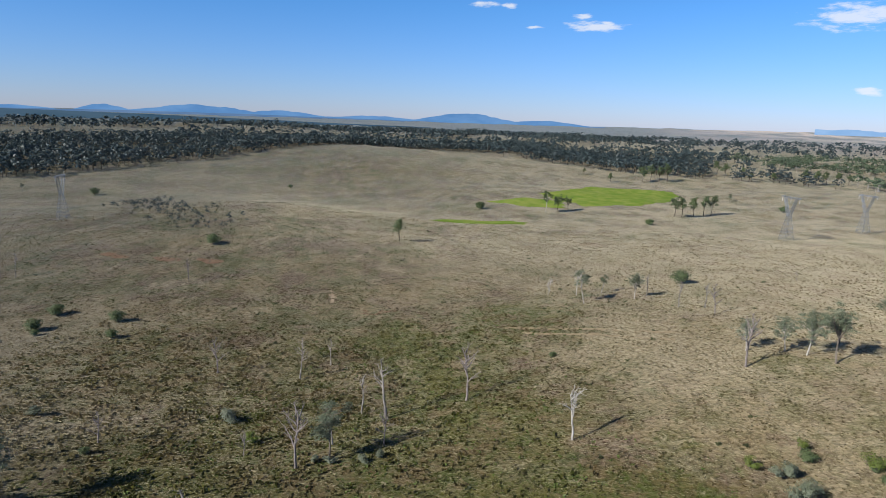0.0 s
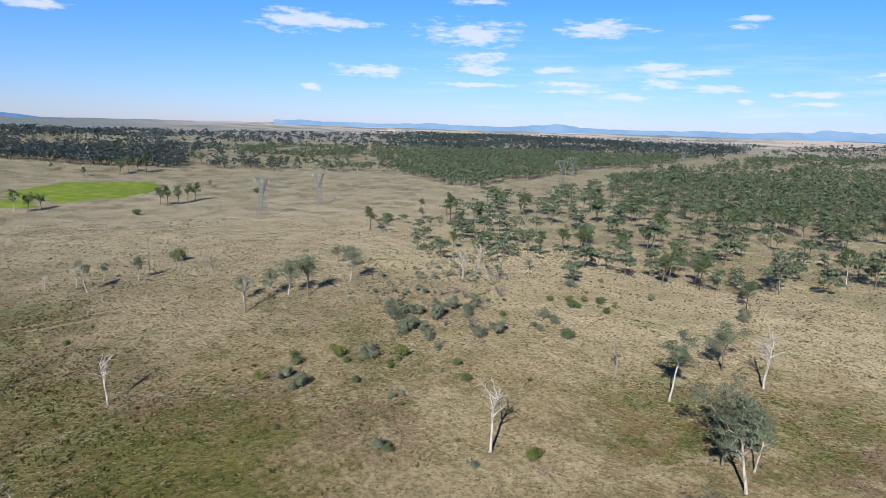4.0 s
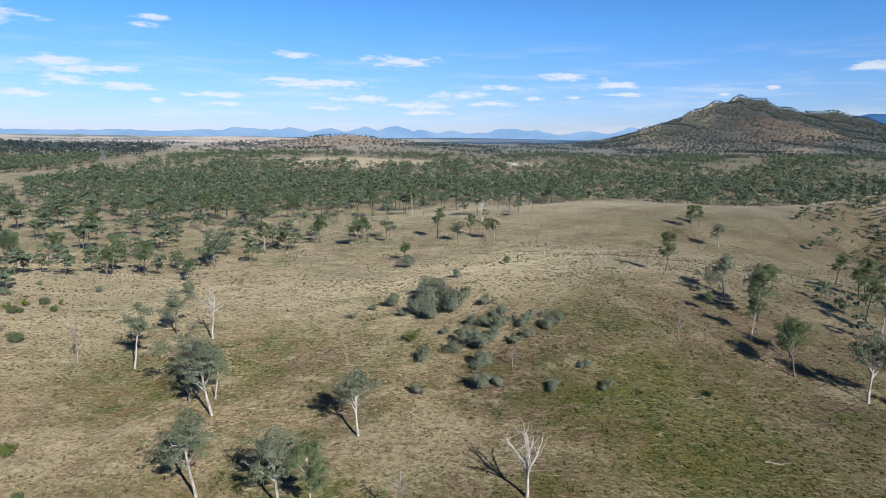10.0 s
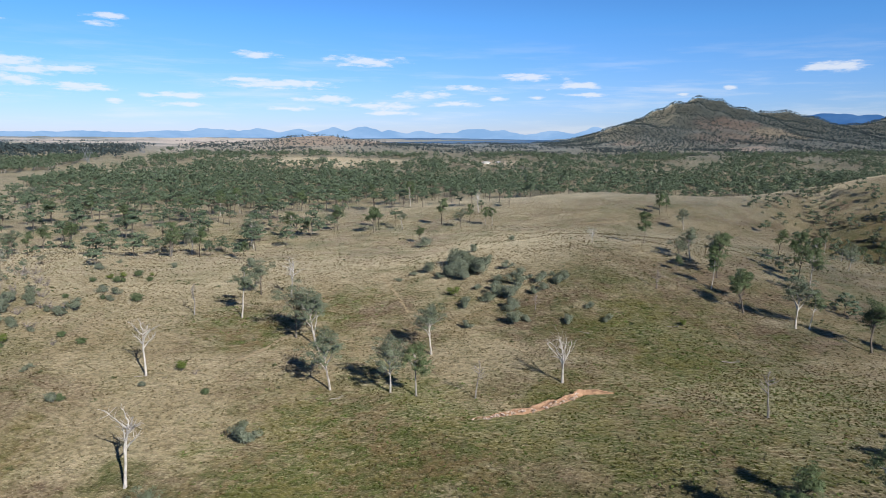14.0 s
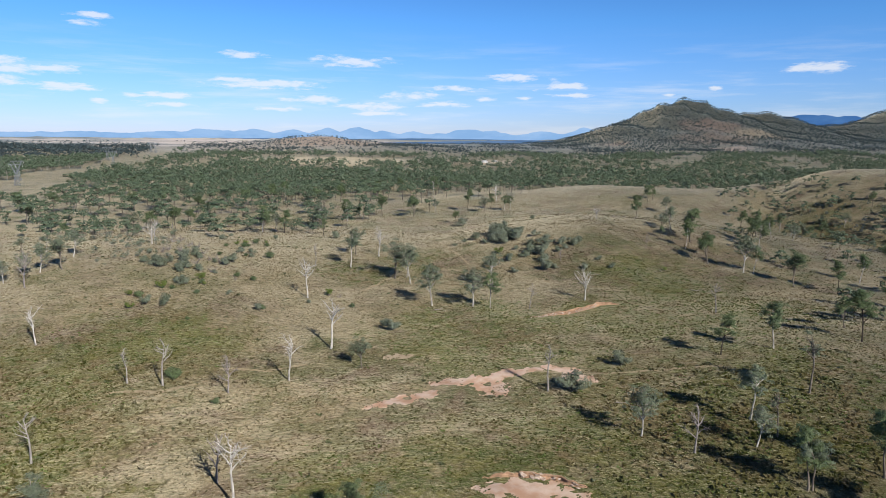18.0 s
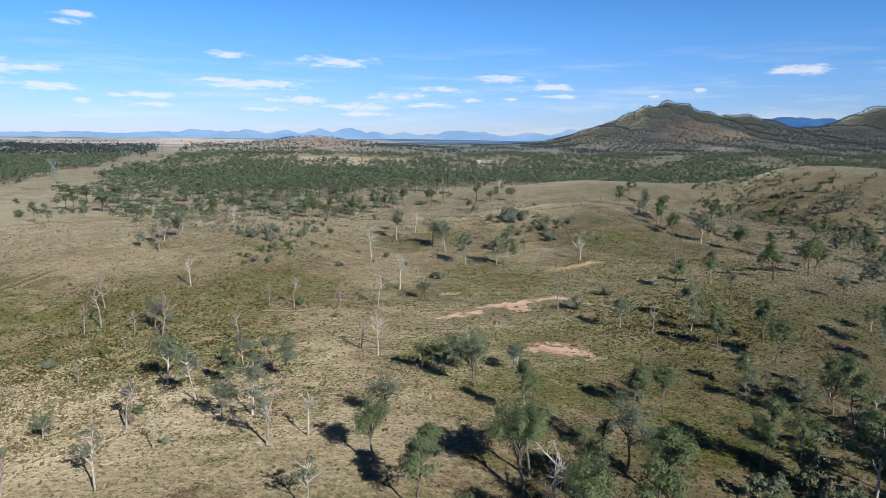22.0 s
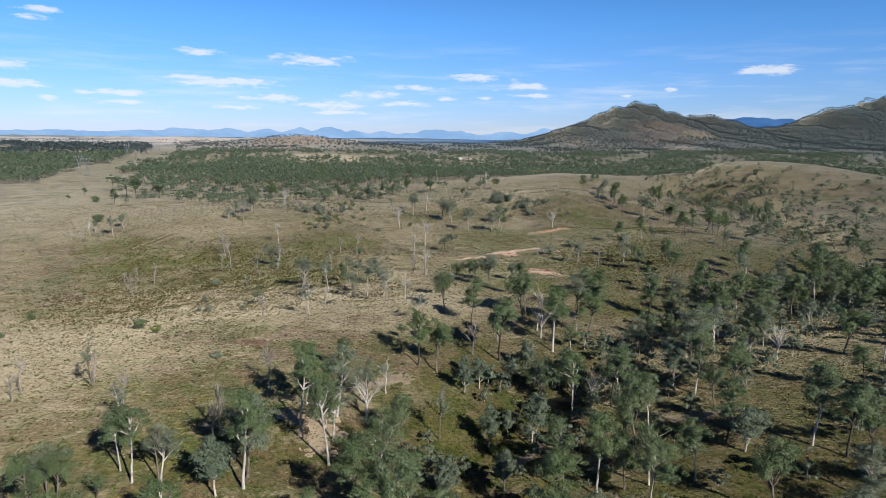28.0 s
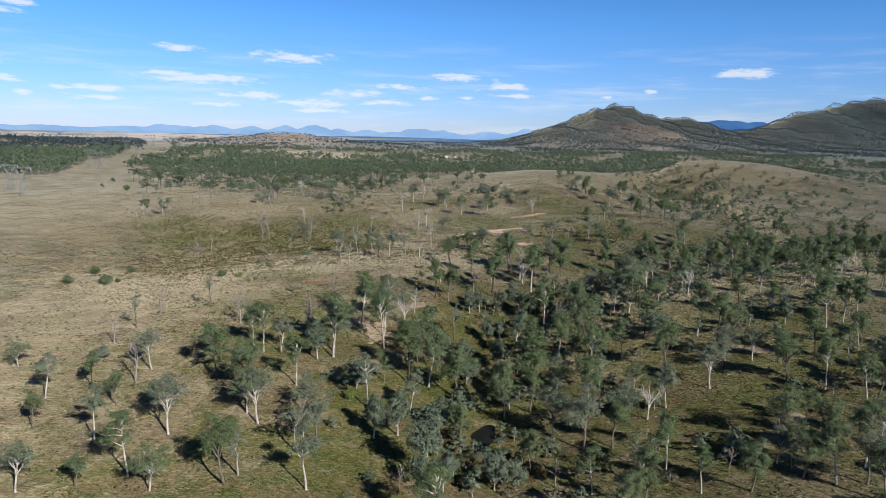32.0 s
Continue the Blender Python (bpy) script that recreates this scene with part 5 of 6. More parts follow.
def belt_density(x, y):
    edge = np.interp(x, [-700, -420, -330, -195, -112, -20, 60, 120, 200, 330, 480, 800], [560, 440, 262, 245, 250, 345, 400, 500, 500, 520, 520, 560])
    into = y - edge
    d = np.clip(into / 330, 0, 1) ** 1.15 * 0.72 + 0.13 * (into > -20)
    d = np.where(into < -20, 0, d)
    d = d * np.clip(2.1 * blotch(x, y, 60, 2) - 0.25, 0.1, 1)
    d = np.where((x < np.interp(y, [250, 352, 610, 700], [-350, -384, -440, -470])) & (y < 700), 0, d)
    d = np.where(in_corridor(x, y) | past_corridor(x, y), 0, d)
    return d


near = spread_out(RS, -980, 900, 225, 980, 10.5, belt_density)
far_ok = spread_out(RS, -900, 1300, 980, 1700, 15.0, lambda x, y: np.where(in_corridor(x, y) | past_corridor(x, y) | (np.hypot((x + 260) / 1.3, y - 1390) < 130) | (np.hypot((x - 105) / 1.8, y - 1410) < 80), 0, np.clip(3.2 * blotch(x, y, 170, 8) - 1.0, 0.04, 0.9)))
belt = np.concatenate([near, far_ok])
belt = np.column_stack([belt, RS.uniform(8, 19, len(belt))])
DENSE = wood_prototypes(np.random.RandomState(12), 8, 8, 0.085, 8, 0.42, 0.36)
MIDDLE = wood_prototypes(RS, 8, 9, 0.078, 8, 0.36, 0.5)
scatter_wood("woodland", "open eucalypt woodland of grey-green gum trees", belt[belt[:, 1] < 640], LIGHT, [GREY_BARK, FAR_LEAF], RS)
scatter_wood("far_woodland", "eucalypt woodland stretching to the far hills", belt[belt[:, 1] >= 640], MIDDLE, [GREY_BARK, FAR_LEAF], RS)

# western woods beyond the grassland
def west_density(x, y):
    az = np.degrees(np.arctan2(-x, y))
    r = np.hypot(x, y)
    edge = np.interp(az, [20, 36, 44, 50, 56, 60, 70, 80, 90, 100, 106, 110, 116, 122, 130, 150], [700, 700, 720, 735, 930, 900, 890, 900, 970, 990, 960, 910, 815, 740, 690, 650])
    d = np.where(r > edge, 1.0, 0.0) * np.clip(2.8 * blotch(x, y, 200, 12) - 0.1, 0.42, 1)
    wob = az + 7 * (blotch(x, y, 150, 16) - 0.5)
    into = r - edge
    belt = np.where(into < 70, 0.55 * (blotch(x, y, 70, 18) > 0.45), np.where(into < 260, 0.05, np.where(into < 520, 0.8 * (blotch(x, y, 120, 17) > 0.42), 0.22)))
    d = np.where((wob < 73) & (wob > 54), np.where(r > edge, belt, 0), d)
    d = np.where((wob >= 73) & (into > 330), d * (blotch(x, y, 230, 19) > 0.52), d)
    return np.where(in_corridor(x, y) | ~past_corridor(x, y) & (y > 420), 0, d)


west = spread_out(RS, -1250, -380, -1000, 1500, 10.5, west_density)
west = west[np.hypot(west[:, 0], west[:, 1]) < np.where(west[:, 1] > 500, 1500, 1250)]
west = np.column_stack([west, RS.uniform(10, 18, len(west))])
scatter_wood("western_woods", "dark eucalypt woods beyond the open grassland", west[west[:, 1] < 420], DENSE, [DARK_BARK, HAZED_LEAF], RS)
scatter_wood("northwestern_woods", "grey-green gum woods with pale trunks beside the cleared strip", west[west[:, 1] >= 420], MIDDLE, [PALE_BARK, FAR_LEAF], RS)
wild = spread_out(RS, -2500, -380, -1700, 1900, 17.5, west_density)
wild = wild[(np.hypot(wild[:, 0], wild[:, 1]) > np.where(wild[:, 1] > 500, 1500, 1250)) & (np.hypot(wild[:, 0], wild[:, 1]) < 2500)]
wild = np.column_stack([wild, RS.uniform(11, 18, len(wild))])
scatter_wood("far_western_woods", "dark eucalypt woods on the far western rises", wild, SCRUB, [DARK_BARK, HAZED_LEAF], RS)

# low scrub on the spur
spur = spread_out(RS, -500, -360, -300, -140, 4.5, lambda x, y: 0.7 * np.exp(-(to_line(x, y, [(-470, -255), (-372, -160)]) / 16) ** 2))
spur = np.column_stack([spur, RS.uniform(1.8, 4.2, len(spur))])
scatter_wood("spur_scrub", "low dark scrub on a grassy spur", spur, DENSE, [DARK_BARK, HAZED_LEAF], RS)


# scrub on the hills and far plain
def hill_density(x, y):
    up = height(x, y) - np.maximum(0, np.hypot(x, y + 250) - 1200) * 47 / 3400
    d = np.clip((up - 4) / 30, 0, 1) * 0.85 + np.where((x < -300) & (y > 2500), 0.22, 0.72) * (blotch(x, y, 420, 21) > np.where(x < -300, 0.5, 0.40)) * (0.3 + blotch(x, y, 160, 22))
    bare = 0.75 * np.exp(-((x - 1080) / 170) ** 2 - ((y - 2480) / 330) ** 2) + 0.7 * np.exp(-((x - 960) / 80) ** 2 - ((y - 2040) / 80) ** 2)
    bare = bare + 0.75 * np.exp(-(np.hypot(x + 483, y - 2400) / 170) ** 2)
    return np.where(in_corridor(x, y) | (np.hypot(x, y) > 3300) & (up < 30), 0, np.clip(d * (1 - 0.85 * np.clip(bare, 0, 1)), 0, 1))


hills = np.concatenate([spread_out(RS, -2600, 400, 1650, 3900, 17.0, hill_density), spread_out(RS, 400, 3300, 1650, 3900, 12.0, hill_density)])
hills = hills[np.hypot(hills[:, 0], hills[:, 1]) < 4400]
hills = np.column_stack([hills, RS.uniform(9, 17, len(hills)) * 0.62])
scatter_wood("hill_scrub", "scrubby eucalypts on the far hills and plain", hills, SCRUB, [DARK_BARK, HAZED_LEAF], RS)

# scrub in the gully and along the right-hand slopes
def gully_density(x, y):
    d = to_line(x, y, GULLY)
    side = np.exp(-(d / 32) ** 2) * 0.7
    east = np.where((x > 330) & (y < 300), 0.12, 0) + np.where((x > 150) & (y < 210) & (y > 20), 0.10, 0) + np.where((x > 480) & (y > 100), 0.3 * blotch(x, y, 150, 3), 0)
    return side + east + 0.32 * np.exp(-((x - 330) / 50) ** 2 - ((y - 300) / 75) ** 2)


g = spread_out(RS, 120, 900, -80, 520, 9.0, gully_density)
g = np.column_stack([g, RS.uniform(2.5, 9, len(g))])
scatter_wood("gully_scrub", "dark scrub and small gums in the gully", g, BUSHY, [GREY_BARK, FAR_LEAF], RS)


slope = spread_out(RS, 230, 430, 180, 430, 5.0, lambda x, y: 0.75 * np.exp(-((x - 305) / 36) ** 2 - ((y - 305) / 70) ** 2) * (blotch(x, y, 30, 91) > 0.42))
slope = np.column_stack([slope, RS.uniform(1.2, 4.0, len(slope))])
scatter_wood("slope_scrub", "low dark scrub and dead brush on a shaded slope", slope, BUSHY, [BRUSH_WOOD, HAZED_LEAF], RS)


def east_flat(x, y):
    """One on the wooded flat east of the creek, with grassy gaps."""
    return ((x > np.interp(y, [-440, -330, -250, -190, -110], [-35, -20, 5, 45, 120])) & (y < -60)) * (blotch(x, y, 55, 77) > 0.40)


# ---- single trees ----
GUM = "tall gum tree with a slender pale trunk and open green crown"
GUMS = [build_gum(nm, 21 + k, 15, s, b, n, lf, w, GREEN_LEAF, lb, clump=c, group=nm.replace("_tree", "") + " trees", leader=up, joined=far) for far in (False, True) for k, (nm, s, b, n, lf, w, lb, c, up) in enumerate([
    ("gum_tree", 3.7, 0.46, 8, 66, PALE_BARK, GUM, 1.2, True), ("box_tree", 5.0, 0.44, 8, 62, GREY_BARK, "box tree with grey bark and a full green crown", 1.25, False),
    ("gum_tree", 3.3, 0.50, 8, 62, PALE_BARK, GUM, 1.15, True), ("ironbark_tree", 3.5, 0.40, 9, 66, DARK_BARK, "ironbark tree with a dark trunk and dense crown", 1.2, True),
    ("box_tree", 5.6, 0.46, 8, 62, GREY_BARK, "spreading box tree with grey bark and green crown", 1.25, False), ("gum_tree", 3.2, 0.36, 9, 66, GREY_BARK, "gum tree with grey bark and a deep green crown", 1.15, True)])]
WIDES = [build_gum("spreading_gum_tree", 151 + k, 13, s, b, n, 40, w, GREEN_LEAF, lb, clump=1.12, bare=0.14, group="spreading gum trees", joined=far) for far in (False, True) for k, (s, b, n, w, lb) in enumerate([
    (5.2, 0.34, 9, PALE_BARK, "broad low-forking gum tree with a wide domed crown"), (5.8, 0.38, 9, GREY_BARK, "broad gum tree with a layered open green crown"), (4.8, 0.32, 9, PALE_BARK, "broad gum tree with a pale trunk and full crown")])]
GREYS = [build_gum("grey_gum_tree", 51 + k, 14, s, b, n, lf, w, GREY_LEAF, lb, clump=c, bare=br, leader=up, joined=far) for far in (False, True) for k, (s, b, n, lf, w, lb, c, br, up) in enumerate([
    (4.8, 0.50, 8, 50, PALE_BARK, "gum tree with a pale forked trunk and thin grey-green crown", 1.1, 0.08, False), (3.4, 0.48, 8, 50, PALE_BARK, "slender gum tree with thin grey-green foliage", 1.05, 0.1, True),
    (5.4, 0.44, 8, 48, GREY_BARK, "spreading box tree with sparse grey-green foliage", 1.15, 0.1, False)])]
HALVES = [build_gum("dying_gum_tree", 161 + k, 14, s, b, n, 44, w, GREY_LEAF, lb, clump=0.8, bare=br, leader=up, group="half-dead gum trees") for k, (s, b, n, w, lb, br, up) in enumerate([
    (3.4, 0.40, 8, PALE_BARK, "half-dead gum tree with sparse leaves and bare limbs", 0.55, True), (4.6, 0.42, 8, DEAD_WOOD, "nearly leafless gum tree with forked bleached limbs", 0.75, False), (3.0, 0.46, 8, GREY_BARK, "thin-crowned grey tree with many bare twigs", 0.65, True)])]
PAPERS = [build_gum("paperbark_tree", 171 + k, 11, s, 0.2, n, 64, PALE_BARK, CREEK_LEAF, lb, clump=1.05, group="paperbark trees", leader=up, joined=True) for k, (s, n, lb, up) in enumerate([
    (2.6, 10, "paperbark tree with pale stems and drooping grey-green foliage", True), (3.2, 10, "bushy grey-green paperbark tree on the creek bank", False), (2.2, 11, "narrow paperbark tree with foliage almost to the ground", True)])]
DEADS = [build_gum("dead_tree", 81 + k, 12, s, b, n, 0, w, GREY_LEAF, lb, bare=1.0, group="dead trees", leader=k != 2) for k, (s, b, n, w, lb) in enumerate([
    (4.0, 0.40, 8, WHITE_WOOD, "bleached dead tree with bare crooked limbs"), (2.6, 0.46, 6, DEAD_WOOD, "bleached dead tree, a bare pole with few limbs"),
    (3.8, 0.30, 7, WHITE_WOOD, "bleached dead tree with wide bare branches"), (3.2, 0.34, 9, BRUSH_WOOD, "grey dead tree with many bare twigs")])]
SILVERS = [build_shrub("wattle_shrub", 101 + k, 4, w, n, BLUE_LEAF, "silver-grey wattle shrub in the grass", "wattle shrubs") for k, (w, n) in enumerate([(4.2, 150), (5.2, 170), (3.4, 140)])]
LIMES = [build_shrub("green_shrub", 111, 3.5, 3.4, 70, LIME_LEAF, "bright green leafy shrub in the grass", "green shrubs")]
BUSHES = [build_shrub("round_bush", 121, 3.5, 4.4, 120, GREEN_LEAF, "dark green rounded bush on open grass", "round bushes", 7)]
BRUSHES = [build_brush(131, 2.5, 3.0), build_brush(132, 2.5, 3.8), build_brush(133, 2.5, 2.2, 5)]

PICK = random.Random(9)


def choose(made, kind, x, y):
    """Which template: far from the camera's line the branches of a tree are one part."""
    if kind == "dead" and x < -80 and y < 20:
        return PICK.choice((1, 3))
    if kind not in ("gum", "wide", "grey"):
        return PICK.randrange(len(made))
    half = len(made) // 2
    if kind == "gum" and x < -180 and y > 110:
        return half + PICK.choice((1, 3, 4))
    return PICK.randrange(half) + (half if y > 190 or x > 45 or x < -320 else 0)


for kind, made, size, lists in (("gum", GUMS, 15, (GREEN_A, GREEN_B, GREEN_C, GREEN_D, GREEN_E, GREEN_F,)), ("wide", WIDES, 13, (WIDE_A,)), ("grey", GREYS, 14, (GREY_A, GREY_B, GREY_C,)), ("half", HALVES, 14, (HALF_A,)), ("paper", PAPERS, 11, (PAPER_A,)), ("dead", DEADS, 12, (DEAD_A, DEAD_B, DEAD_C,)),
                                ("silver", SILVERS, 4, (SILVER_A, SILVER_B, SILVER_C, SILVER_D,)), ("lime", LIMES, 3.5, (LIME_A,)), ("bush", BUSHES, 3.5, (BUSH_A, BUSH_B,)), ("brush", BRUSHES, 2.5, (BRUSH_A,))):
    for x, y, h in [p for l in lists for p in l]:
        k = choose(made, kind, x, y)
        plant((kind, k), made[k], x, y, h / size * (PICK.uniform(0.9, 1.5) * (1.0 if x > 0 else 0.72) if kind == "silver" else 1.0))

STANDING = np.array([p[:2] for l in (DEAD_A, DEAD_B, DEAD_C, GREEN_A, GREEN_B, GREEN_C, GREEN_D, GREEN_E, GREEN_F, WIDE_A, GREY_A, GREY_B, GREY_C, HALF_A, PAPER_A) for p in l])
scrub = spread_out(RS, -200, 420, -440, 20, 5.0, lambda x, y: 0.85 * np.exp(-(to_line(x, y, CREEK) / 19) ** 2) * (blotch(x, y, 38, 71) > 0.36) * (to_line(x, y, CREEK) > 3) + 0.05 * ((x > 40) & (y < -215)) + 0.3 * east_flat(x, y) * (blotch(x, y, 24, 73) > 0.5) * (x < 160))
scrub = np.column_stack([scrub, RS.uniform(2.0, 8.0, len(scrub))])
scatter_wood("creek_scrub", "dense paperbark and wattle thicket along the creek", scrub, BUSHY, [PALE_BARK, CREEK_LEAF], RS)

# paperbarks and gums on the banks, open woodland on the flat to the east
c = spread_out(RS, -110, 420, -440, 20, 8.0, lambda x, y: np.where(to_line(x, y, CREEK) > 4, 0.9 * np.exp(-(to_line(x, y, CREEK) / 20) ** 2), 0) + 0.42 * east_flat(x, y) + 0.3 * (np.hypot(x - 30, (y + 300) * 0.8) < 62) + np.where((x < -60) & (y < -345), 0.10, 0) + np.where((x > 150) & (y < 20), 0.16, 0))
c = c[[np.hypot(*(STANDING - p).T).min() > 6 for p in c]]
c = c[RS.permutation(len(c))[:560]]
for x, y in c:
    bank_side = float(to_line(x, y, CREEK)) < 18
    made, kind, size, lo, hi = PICK.choices(((GUMS, "gum", 15, 11, 19), (GREYS, "grey", 14, 9, 16), (PAPERS, "paper", 11, 7, 13), (WIDES, "wide", 13, 10, 17)), (2, 1, 6, 1) if bank_side else (6, 2, 1.2, 2))[0]
    k = choose(made, kind, x, y)
    plant((kind, k), made[k], x, y, PICK.uniform(lo, hi) / size)

s = spread_out(RS, 165, 340, 40, 340, 14, lambda x, y: 0.35 * blotch(x, y, 90, 61) + 0.05)
s = s[[np.hypot(*(STANDING - p).T).min() > 12 for p in s]]
for x, y in s[RS.permutation(len(s))[:34]]:
    made, kind, size = (GUMS, "gum", 15) if PICK.random() < 0.6 else (GREYS, "grey", 14)
    k = choose(made, kind, x, y)
    plant((kind, k), made[k], x, y, PICK.uniform(8, 16) / size)


# broad low trees in front of the belt, and wattle thickets on the slope below them
RW = np.random.RandomState(41)
BROAD = wood_prototypes(RW, 9, 30, 0.050, 12, 0.42, 0.46)
grove = spread_out(RW, -330, -60, 170, 390, 9.5, lambda x, y: 0.62 * np.exp(-(to_line(x, y, [(-310, 265), (-255, 240), (-205, 225), (-160, 235), (-120, 290), (-60, 345)]) / 34) ** 2) * (blotch(x, y, 34, 93) > 0.38))
grove = grove[[np.hypot(*(STANDING - p).T).min() > 5 for p in grove]]
grove = np.column_stack([grove, RW.uniform(5.5, 12.5, len(grove))])
scatter_wood("grove", "open grove of broad low grey-green gum trees", grove, BROAD, [GREY_BARK, FAR_LEAF], RW)
thicket = spread_out(RW, -240, -90, 90, 220, 3.6, lambda x, y: 0.55 * np.exp(-(to_line(x, y, [(-150, 112), (-160, 132), (-150, 150), (-172, 172), (-205, 196)]) / 14) ** 2) * (blotch(x, y, 14, 94) > 0.45))
thicket = np.column_stack([thicket, RW.uniform(1.0, 3.4, len(thicket))])
scatter_wood("wattle_thicket", "low silver-grey wattle thicket with dead twigs", thicket, BUSHY, [BRUSH_WOOD, BLUE_LEAF], RW)

# ---- creek pools and sand ----
def pool(x, y, a, b, turn):
    t = np.linspace(0, 6.283, 40, endpoint=False)
    k = 1 + 0.12 * np.sin(3 * t + x) + 0.08 * np.sin(5 * t + y)
    c, s = math.cos(radians(turn)), math.sin(radians(turn))
    px, py = a * k * np.cos(t), b * k * np.sin(t)
    z = float(height(x, y)) + 0.35
    co = np.column_stack([x + px * c - py * s, y + px * s + py * c, np.full(40, z)])
    co = np.concatenate([[[x, y, z]], co])
    me = mesh_from("creek_pool", co, [(0, 1 + k, 1 + (k + 1) % 40) for k in range(40)], [WATER])
    return tagged(new("creek_pool", me), "still dark pool in the creek bed", "water", kind="structure")


pool(-8, -203, 10, 4.0, 42)
pool(70, -149, 12, 4.0, 28)
pool(-46, -290, 12, 4.0, 80)
pool(-52, -345, 9, 3.5, 88)
for k, line in enumerate(([(-30, -236, 1.5), (-20, -228, 2.5), (-12, -222, 1.5)], [(10, -222, 2), (22, -228, 3), (34, -226, 1.5)], [(48, -262, 2), (60, -270, 2.6)], [(-70, -205, 2), (-58, -200, 3)], [(-8, -255, 1.4), (2, -268, 2.2)], [(30, -318, 2), (44, -310, 2.6)])):
    scald("bare_creek_sand", "bare pale sand and leaf litter under creek trees", line, SAND, 40 + k, 0.5)

# ---- fallen timber ----
LOG = build_log(5, 9)
for k, (x, y, l, a) in enumerate([(-104, 74, 4.5, 25), (-81, -160, 13, -32), (93, 117, 6, 18), (64, 110, 6, -10), (102, 92, 8, 12), (-62, 77, 4, 40), (-11, -280, 7, 60), (12, -316, 6, 20), (-30, 128, 9, 80), (-86, -232, 6, 15), (-8, 70, 6, 50), (40, -20, 5, 10), (-66, -150, 6, -20), (70, 60, 5, 100)]):
    m4 = pose(x, y, float(height(x, y)), 0, 0, a) @ Matrix.Scale(l / 9, 4)
    if k == 0:
        LOG.matrix_basis = m4
    else:
        copy_thing_scaled(LOG, m4)


# ---- far homesteads ----
def build_house(name, label, wide, deep, wall_h, roof_h, x, y, turn):
    house = tagged(new(name), label, "house", "homesteads")
    w, d = wide / 2, deep / 2
    b = [(-w, -d), (w, -d), (w, d), (-w, d)]
    t = 0.15
    co = [(px, py, -0.5) for px, py in b] + [(px, py, wall_h) for px, py in b]
    fa = [(0, 1, 5, 4), (1, 2, 6, 5), (2, 3, 7, 6), (3, 0, 4, 7), (4, 5, 6, 7)]
    part("wall", mesh_from("wall", co, fa, [PAINT]), house)
    e = 1.0
    lo = [(-w - e, -d - e, wall_h), (w + e, -d - e, wall_h), (w + e, d + e, wall_h), (-w - e, d + e, wall_h)]
    hi = [(-w + d * 0.6, 0, wall_h + roof_h), (w - d * 0.6, 0, wall_h + roof_h)]
    co = lo + hi + [(p[0], p[1], p[2] - t) for p in lo]
    fa3 = [(0, 1, 5), (0, 5, 4), (2, 3, 4), (2, 4, 5), (1, 2, 5), (3, 0, 4), (6, 8, 7), (6, 9, 8)]
    part("roof", mesh_from("roof", co, fa3, [IRON_ROOF]), house)
    for k in range(3):
        cx = -w + wide * (k + 0.5) / 3
        co = [(cx - 0.8, -d - 0.05, 0.9), (cx + 0.8, -d - 0.05, 0.9), (cx + 0.8, -d - 0.05, 2.1), (cx - 0.8, -d - 0.05, 2.1)]
        part("window", mesh_from("window", co + [(p[0], -d + 0.02, p[2]) for p in co], [(0, 1, 2, 3), (0, 4, 5, 1), (1, 5, 6, 2), (2, 6, 7, 3), (3, 7, 4, 0)], [WATER]), house)
    house.matrix_basis = pose(x, y, float(height(x, y)), 0, 0, turn)
    return house


build_house("farmhouse", "small white farmhouse with a pale iron roof", 14, 9, 3.2, 2.2, 95, 1395, 20)
build_house("farm_shed", "pale iron farm shed beside a farmhouse", 10, 7, 3.0, 1.6, 122, 1410, -10)
build_house("farm_building", "white farm building on a far rise", 40, 16, 5, 4, -2900, 2030, 50)

# ---- transmission towers ----
def bars(segments, r):
    co, fa = [], []
    for a, b in segments:
        tube(co, fa, [a, b], [r, r], 4)
    return co, fa


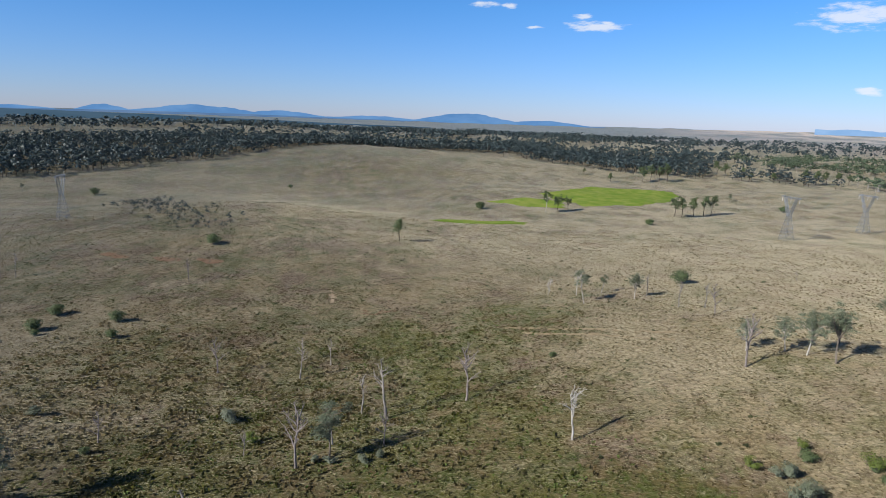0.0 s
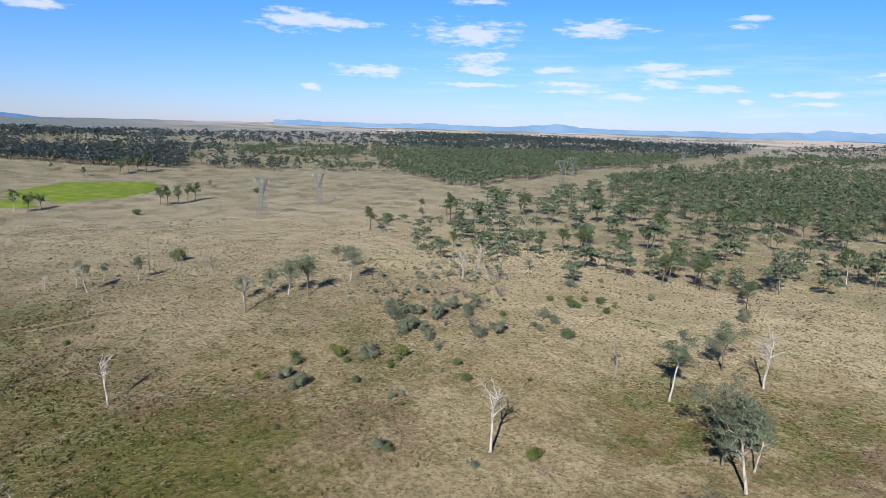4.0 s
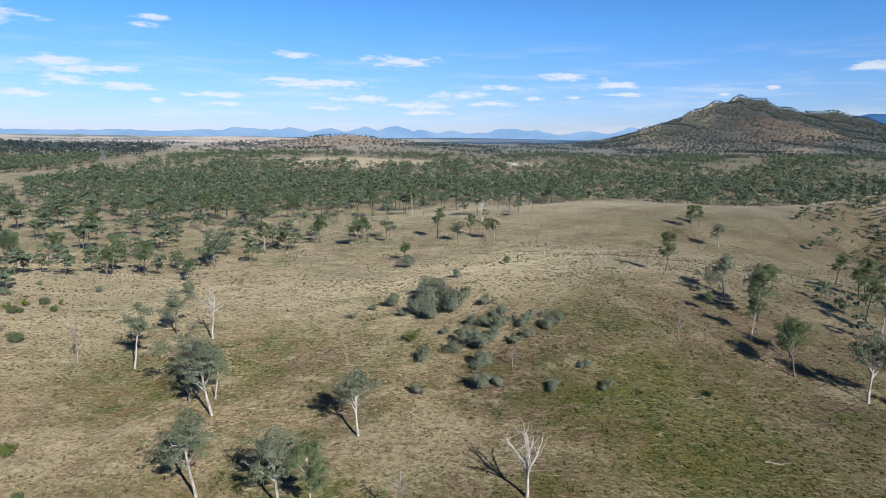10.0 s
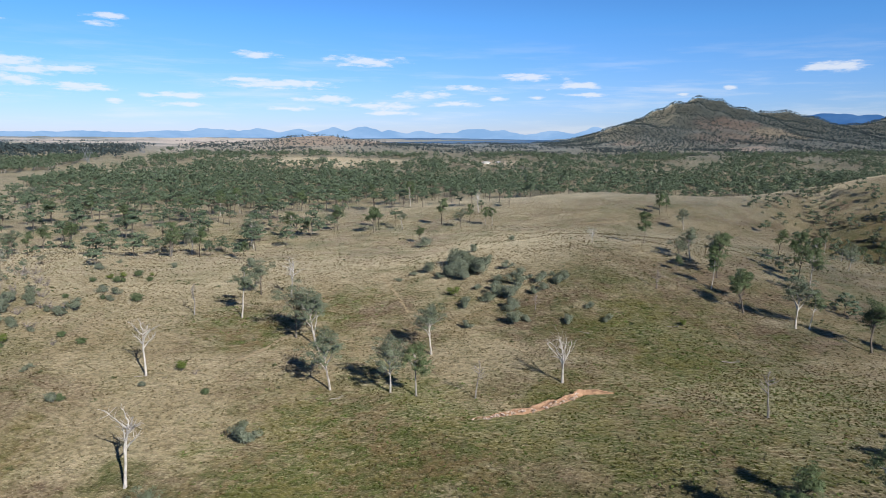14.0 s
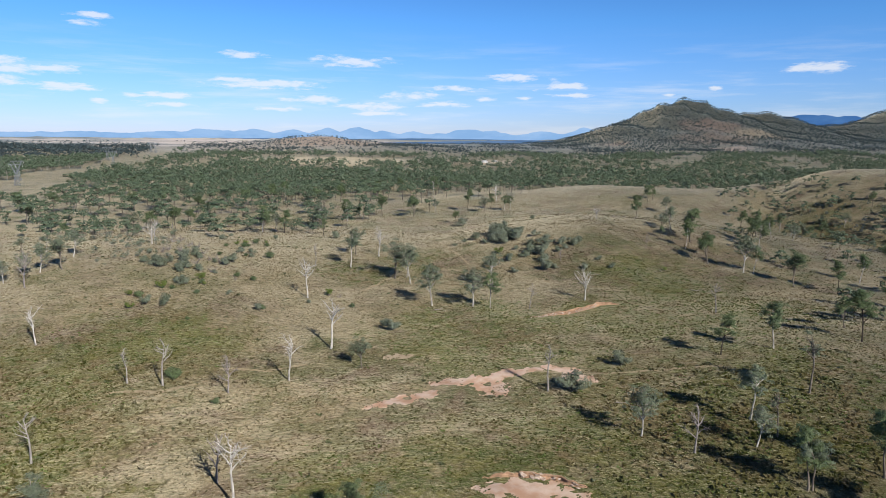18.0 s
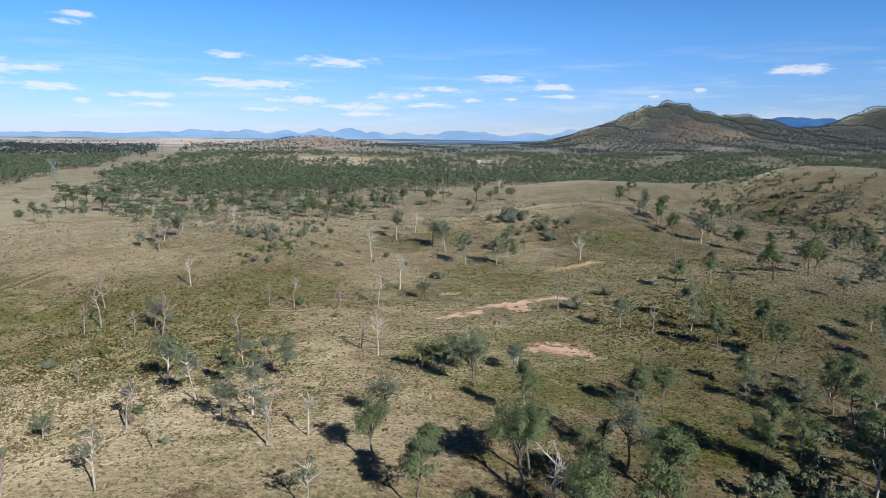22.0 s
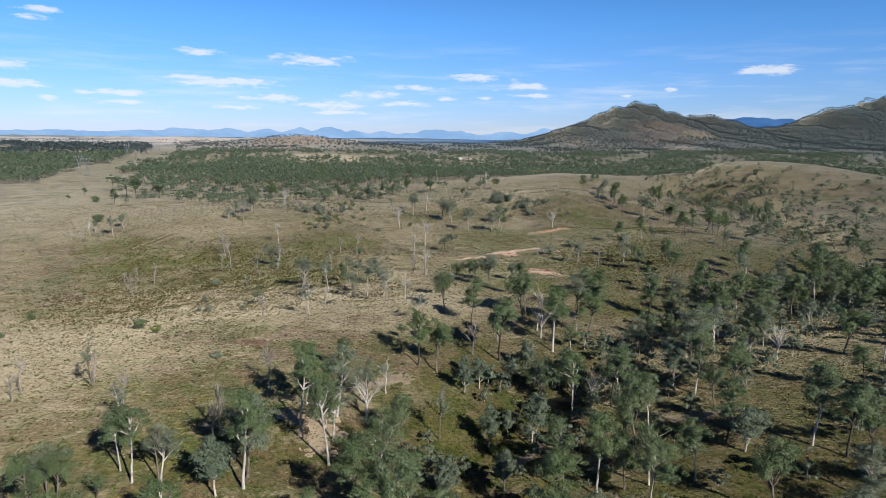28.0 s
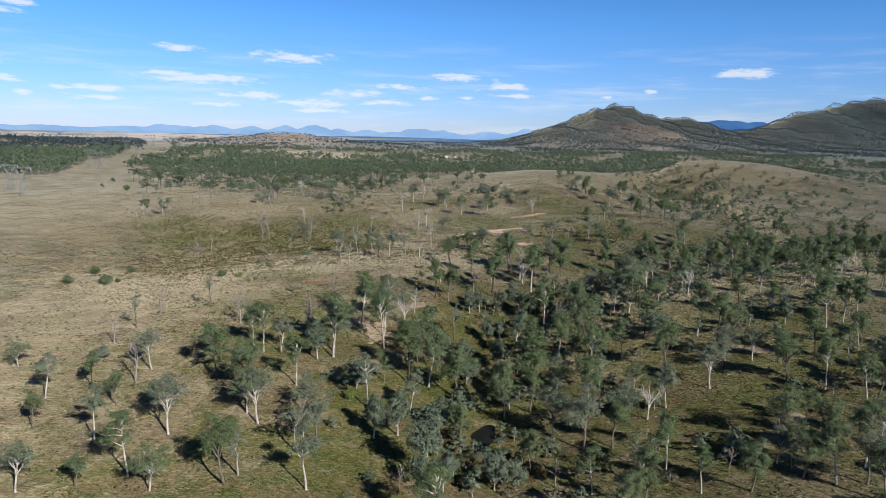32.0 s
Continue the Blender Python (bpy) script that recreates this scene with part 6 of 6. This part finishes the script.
def build_tower():
    tower = tagged(new("transmission_tower"), "galvanised steel lattice transmission tower with a wide crossarm", "power pylon", "transmission towers")
    w0, w1, waist, top, arm = 3.2, 1.0, 15.0, 27.0, 8.5

    def lattice(name, corners0, corners1, bays, r):
        leg, brace = [], []
        for p, q in zip(corners0, corners1):
            leg.append((p, q))
        for i in range(bays):
            f0, f1 = i / bays, (i + 1) / bays
            for k in range(4):
                a0, a1 = Vector(corners0[k]), Vector(corners1[k])
                b0, b1 = Vector(corners0[(k + 1) % 4]), Vector(corners1[(k + 1) % 4])
                brace += [(a0.lerp(a1, f0), b0.lerp(b1, f1)), (b0.lerp(b1, f0), a0.lerp(a1, f1)), (a0.lerp(a1, f1), b0.lerp(b1, f1))]
        for p, q in leg:
            co, fa = bars([(p, q)], r)
            part("leg", wood_mesh("leg", co, fa, STEEL), tower)
        co, fa = bars(brace, r * 0.55)
        return part(name, wood_mesh(name, co, fa, STEEL), tower)

    sq = lambda x, w, d, z: [(x - w, -d, z), (x + w, -d, z), (x + w, d, z), (x - w, d, z)]
    lattice("body_bracing", sq(0, w0, w0, -0.5), sq(0, w1, w1, waist), 6, 0.13)
    for s in (-1, 1):
        lattice("arm_bracing", sq(s * 0.6, 0.5, 0.9, waist), sq(s * 5.6, 0.5, 0.7, top), 5, 0.10)
    crossarm = lattice("crossarm", [(-arm, -0.6, top - 0.9), (-arm, 0.6, top - 0.9), (-arm, 0.6, top), (-arm, -0.6, top)], [(arm, -0.6, top - 0.9), (arm, 0.6, top - 0.9), (arm, 0.6, top), (arm, -0.6, top)], 12, 0.09)
    for x in (-7.8, 0, 7.8):
        co, fa = [], []
        tube(co, fa, [(x, 0, top - 0.9), (x, 0, top - 3.4)], [0.12, 0.12], 6)
        part("insulator", wood_mesh("insulator", co, fa, PAINT), crossarm)
    for s in (-1, 1):
        co, fa = bars([((s * 5.6, 0, top), (s * 6.0, 0, top + 2.2))], 0.1)
        part("earth_peak", wood_mesh("earth_peak", co, fa, STEEL), tower)
    return tower


TOWER = build_tower()
TOWERS = [(-475, 266), (-425, 192), (-590, 738), (-540, 655), (-384, -254), (-700, 1210), (-645, 1120), (-815, 1690), (-765, 1600)]
for k, (x, y) in enumerate(TOWERS):
    m = pose(x, y, float(height(x, y)), 0, 0, 14)
    if k == 0:
        TOWER.matrix_basis = m
    else:
        copy_thing_scaled(TOWER, m)


# ---- grass, too fine to count ----
def grass_places(rs, step, keep, lo=0, hi=150):
    """Places between lo and hi metres from the line of the valley, thinning out at both ends."""
    g = spread_out(rs, -480, 380, -480, 420, step, keep)
    reach = to_line(g[:, 0], g[:, 1], [(-150, -50), (10, -10), (20, 60), (10, -60), (-60, -400)])
    bare = to_line(g[:, 0], g[:, 1], [(-18, -12), (0, -2), (22, 6), (30, -2)]) < 5
    bare |= np.hypot(g[:, 0] - 11, g[:, 1] + 62) < 9
    bare |= to_line(g[:, 0], g[:, 1], [(30, 54), (60, 67)]) < 2
    fade = 0.3 * (hi - lo)
    wob = reach + rs.uniform(-0.5, 0.5, len(g)) * fade
    return g[(wob < hi - 0.15 * fade) & ((lo == 0) | (wob > lo)) & ~bare]


RG = np.random.RandomState(31)
scatter_tufts("dry_grass", "tussocks of dry straw-coloured grass", grass_places(RG, 0.95, lambda x, y: np.clip(0.45 + 1.3 * blotch(x, y, 11, 42) * blotch(x, y, 45, 41), 0, 1)), 0.30, GRASS_TUFT, 2, RG, 0.7, 0.75)
scatter_tufts("farther_dry_grass", "dry straw-coloured grass on the open slopes", grass_places(RG, 1.6, lambda x, y: np.clip(0.45 + 1.3 * blotch(x, y, 17, 42) * blotch(x, y, 45, 41), 0, 1), 140, 340), 0.38, GRASS_TUFT, 1, RG, 0.7, 0.8)
scatter_tufts("tall_grass", "rank knee-high grass in damp hollows of the slope", grass_places(RG, 1.15, lambda x, y: 0.6 * np.exp(-((x + 150) / 70) ** 4 - ((y + 65) / 75) ** 4) * (0.25 + 0.9 * (blotch(x, y, 13, 46) > 0.42)) + 0.5 * np.exp(-((x - 68) / 36) ** 4 - ((y + 36) / 34) ** 4), 0, 300), 0.52, GRASS_TUFT, 3, RG, 0.9, 0.5)
scatter_tufts("low_weeds", "low dark green and brown weeds in the grass", grass_places(RG, 2.2, lambda x, y: 0.6 * np.clip(3 * blotch(x, y, 9, 44) - 1.4, 0, 1) * (0.2 + 0.8 * blotch(x, y, 70, 43)), 0, 240), 0.42, WEED_LEAF, 4, RG, 0.6)


def lush(x, y):
    v = 0
    for lx, ly, r in LUSH:
        v = np.maximum(v, np.clip(1.25 - np.hypot(x - lx, y - ly) / r, 0, 1))
    return v * np.clip(3 * blotch(x, y, 8, 48) - 1.2, 0, 1) * (0.3 + 0.7 * blotch(x, y, 22, 47)) * 0.85


scatter_tufts("herb_clumps", "scattered small dark herb clumps in the grass", grass_places(RG, 5.0, lambda x, y: 0.28 * blotch(x, y, 40, 51) ** 3 + 0.015, 0, 260), 0.5, HERB, 9, RG, 0.8)
scatter_tufts("green_weeds", "clumps of fresh green weeds in damp ground", grass_places(RG, 1.3, lush, 0, 240), 0.42, BRACKEN, 4, RG, 0.6)
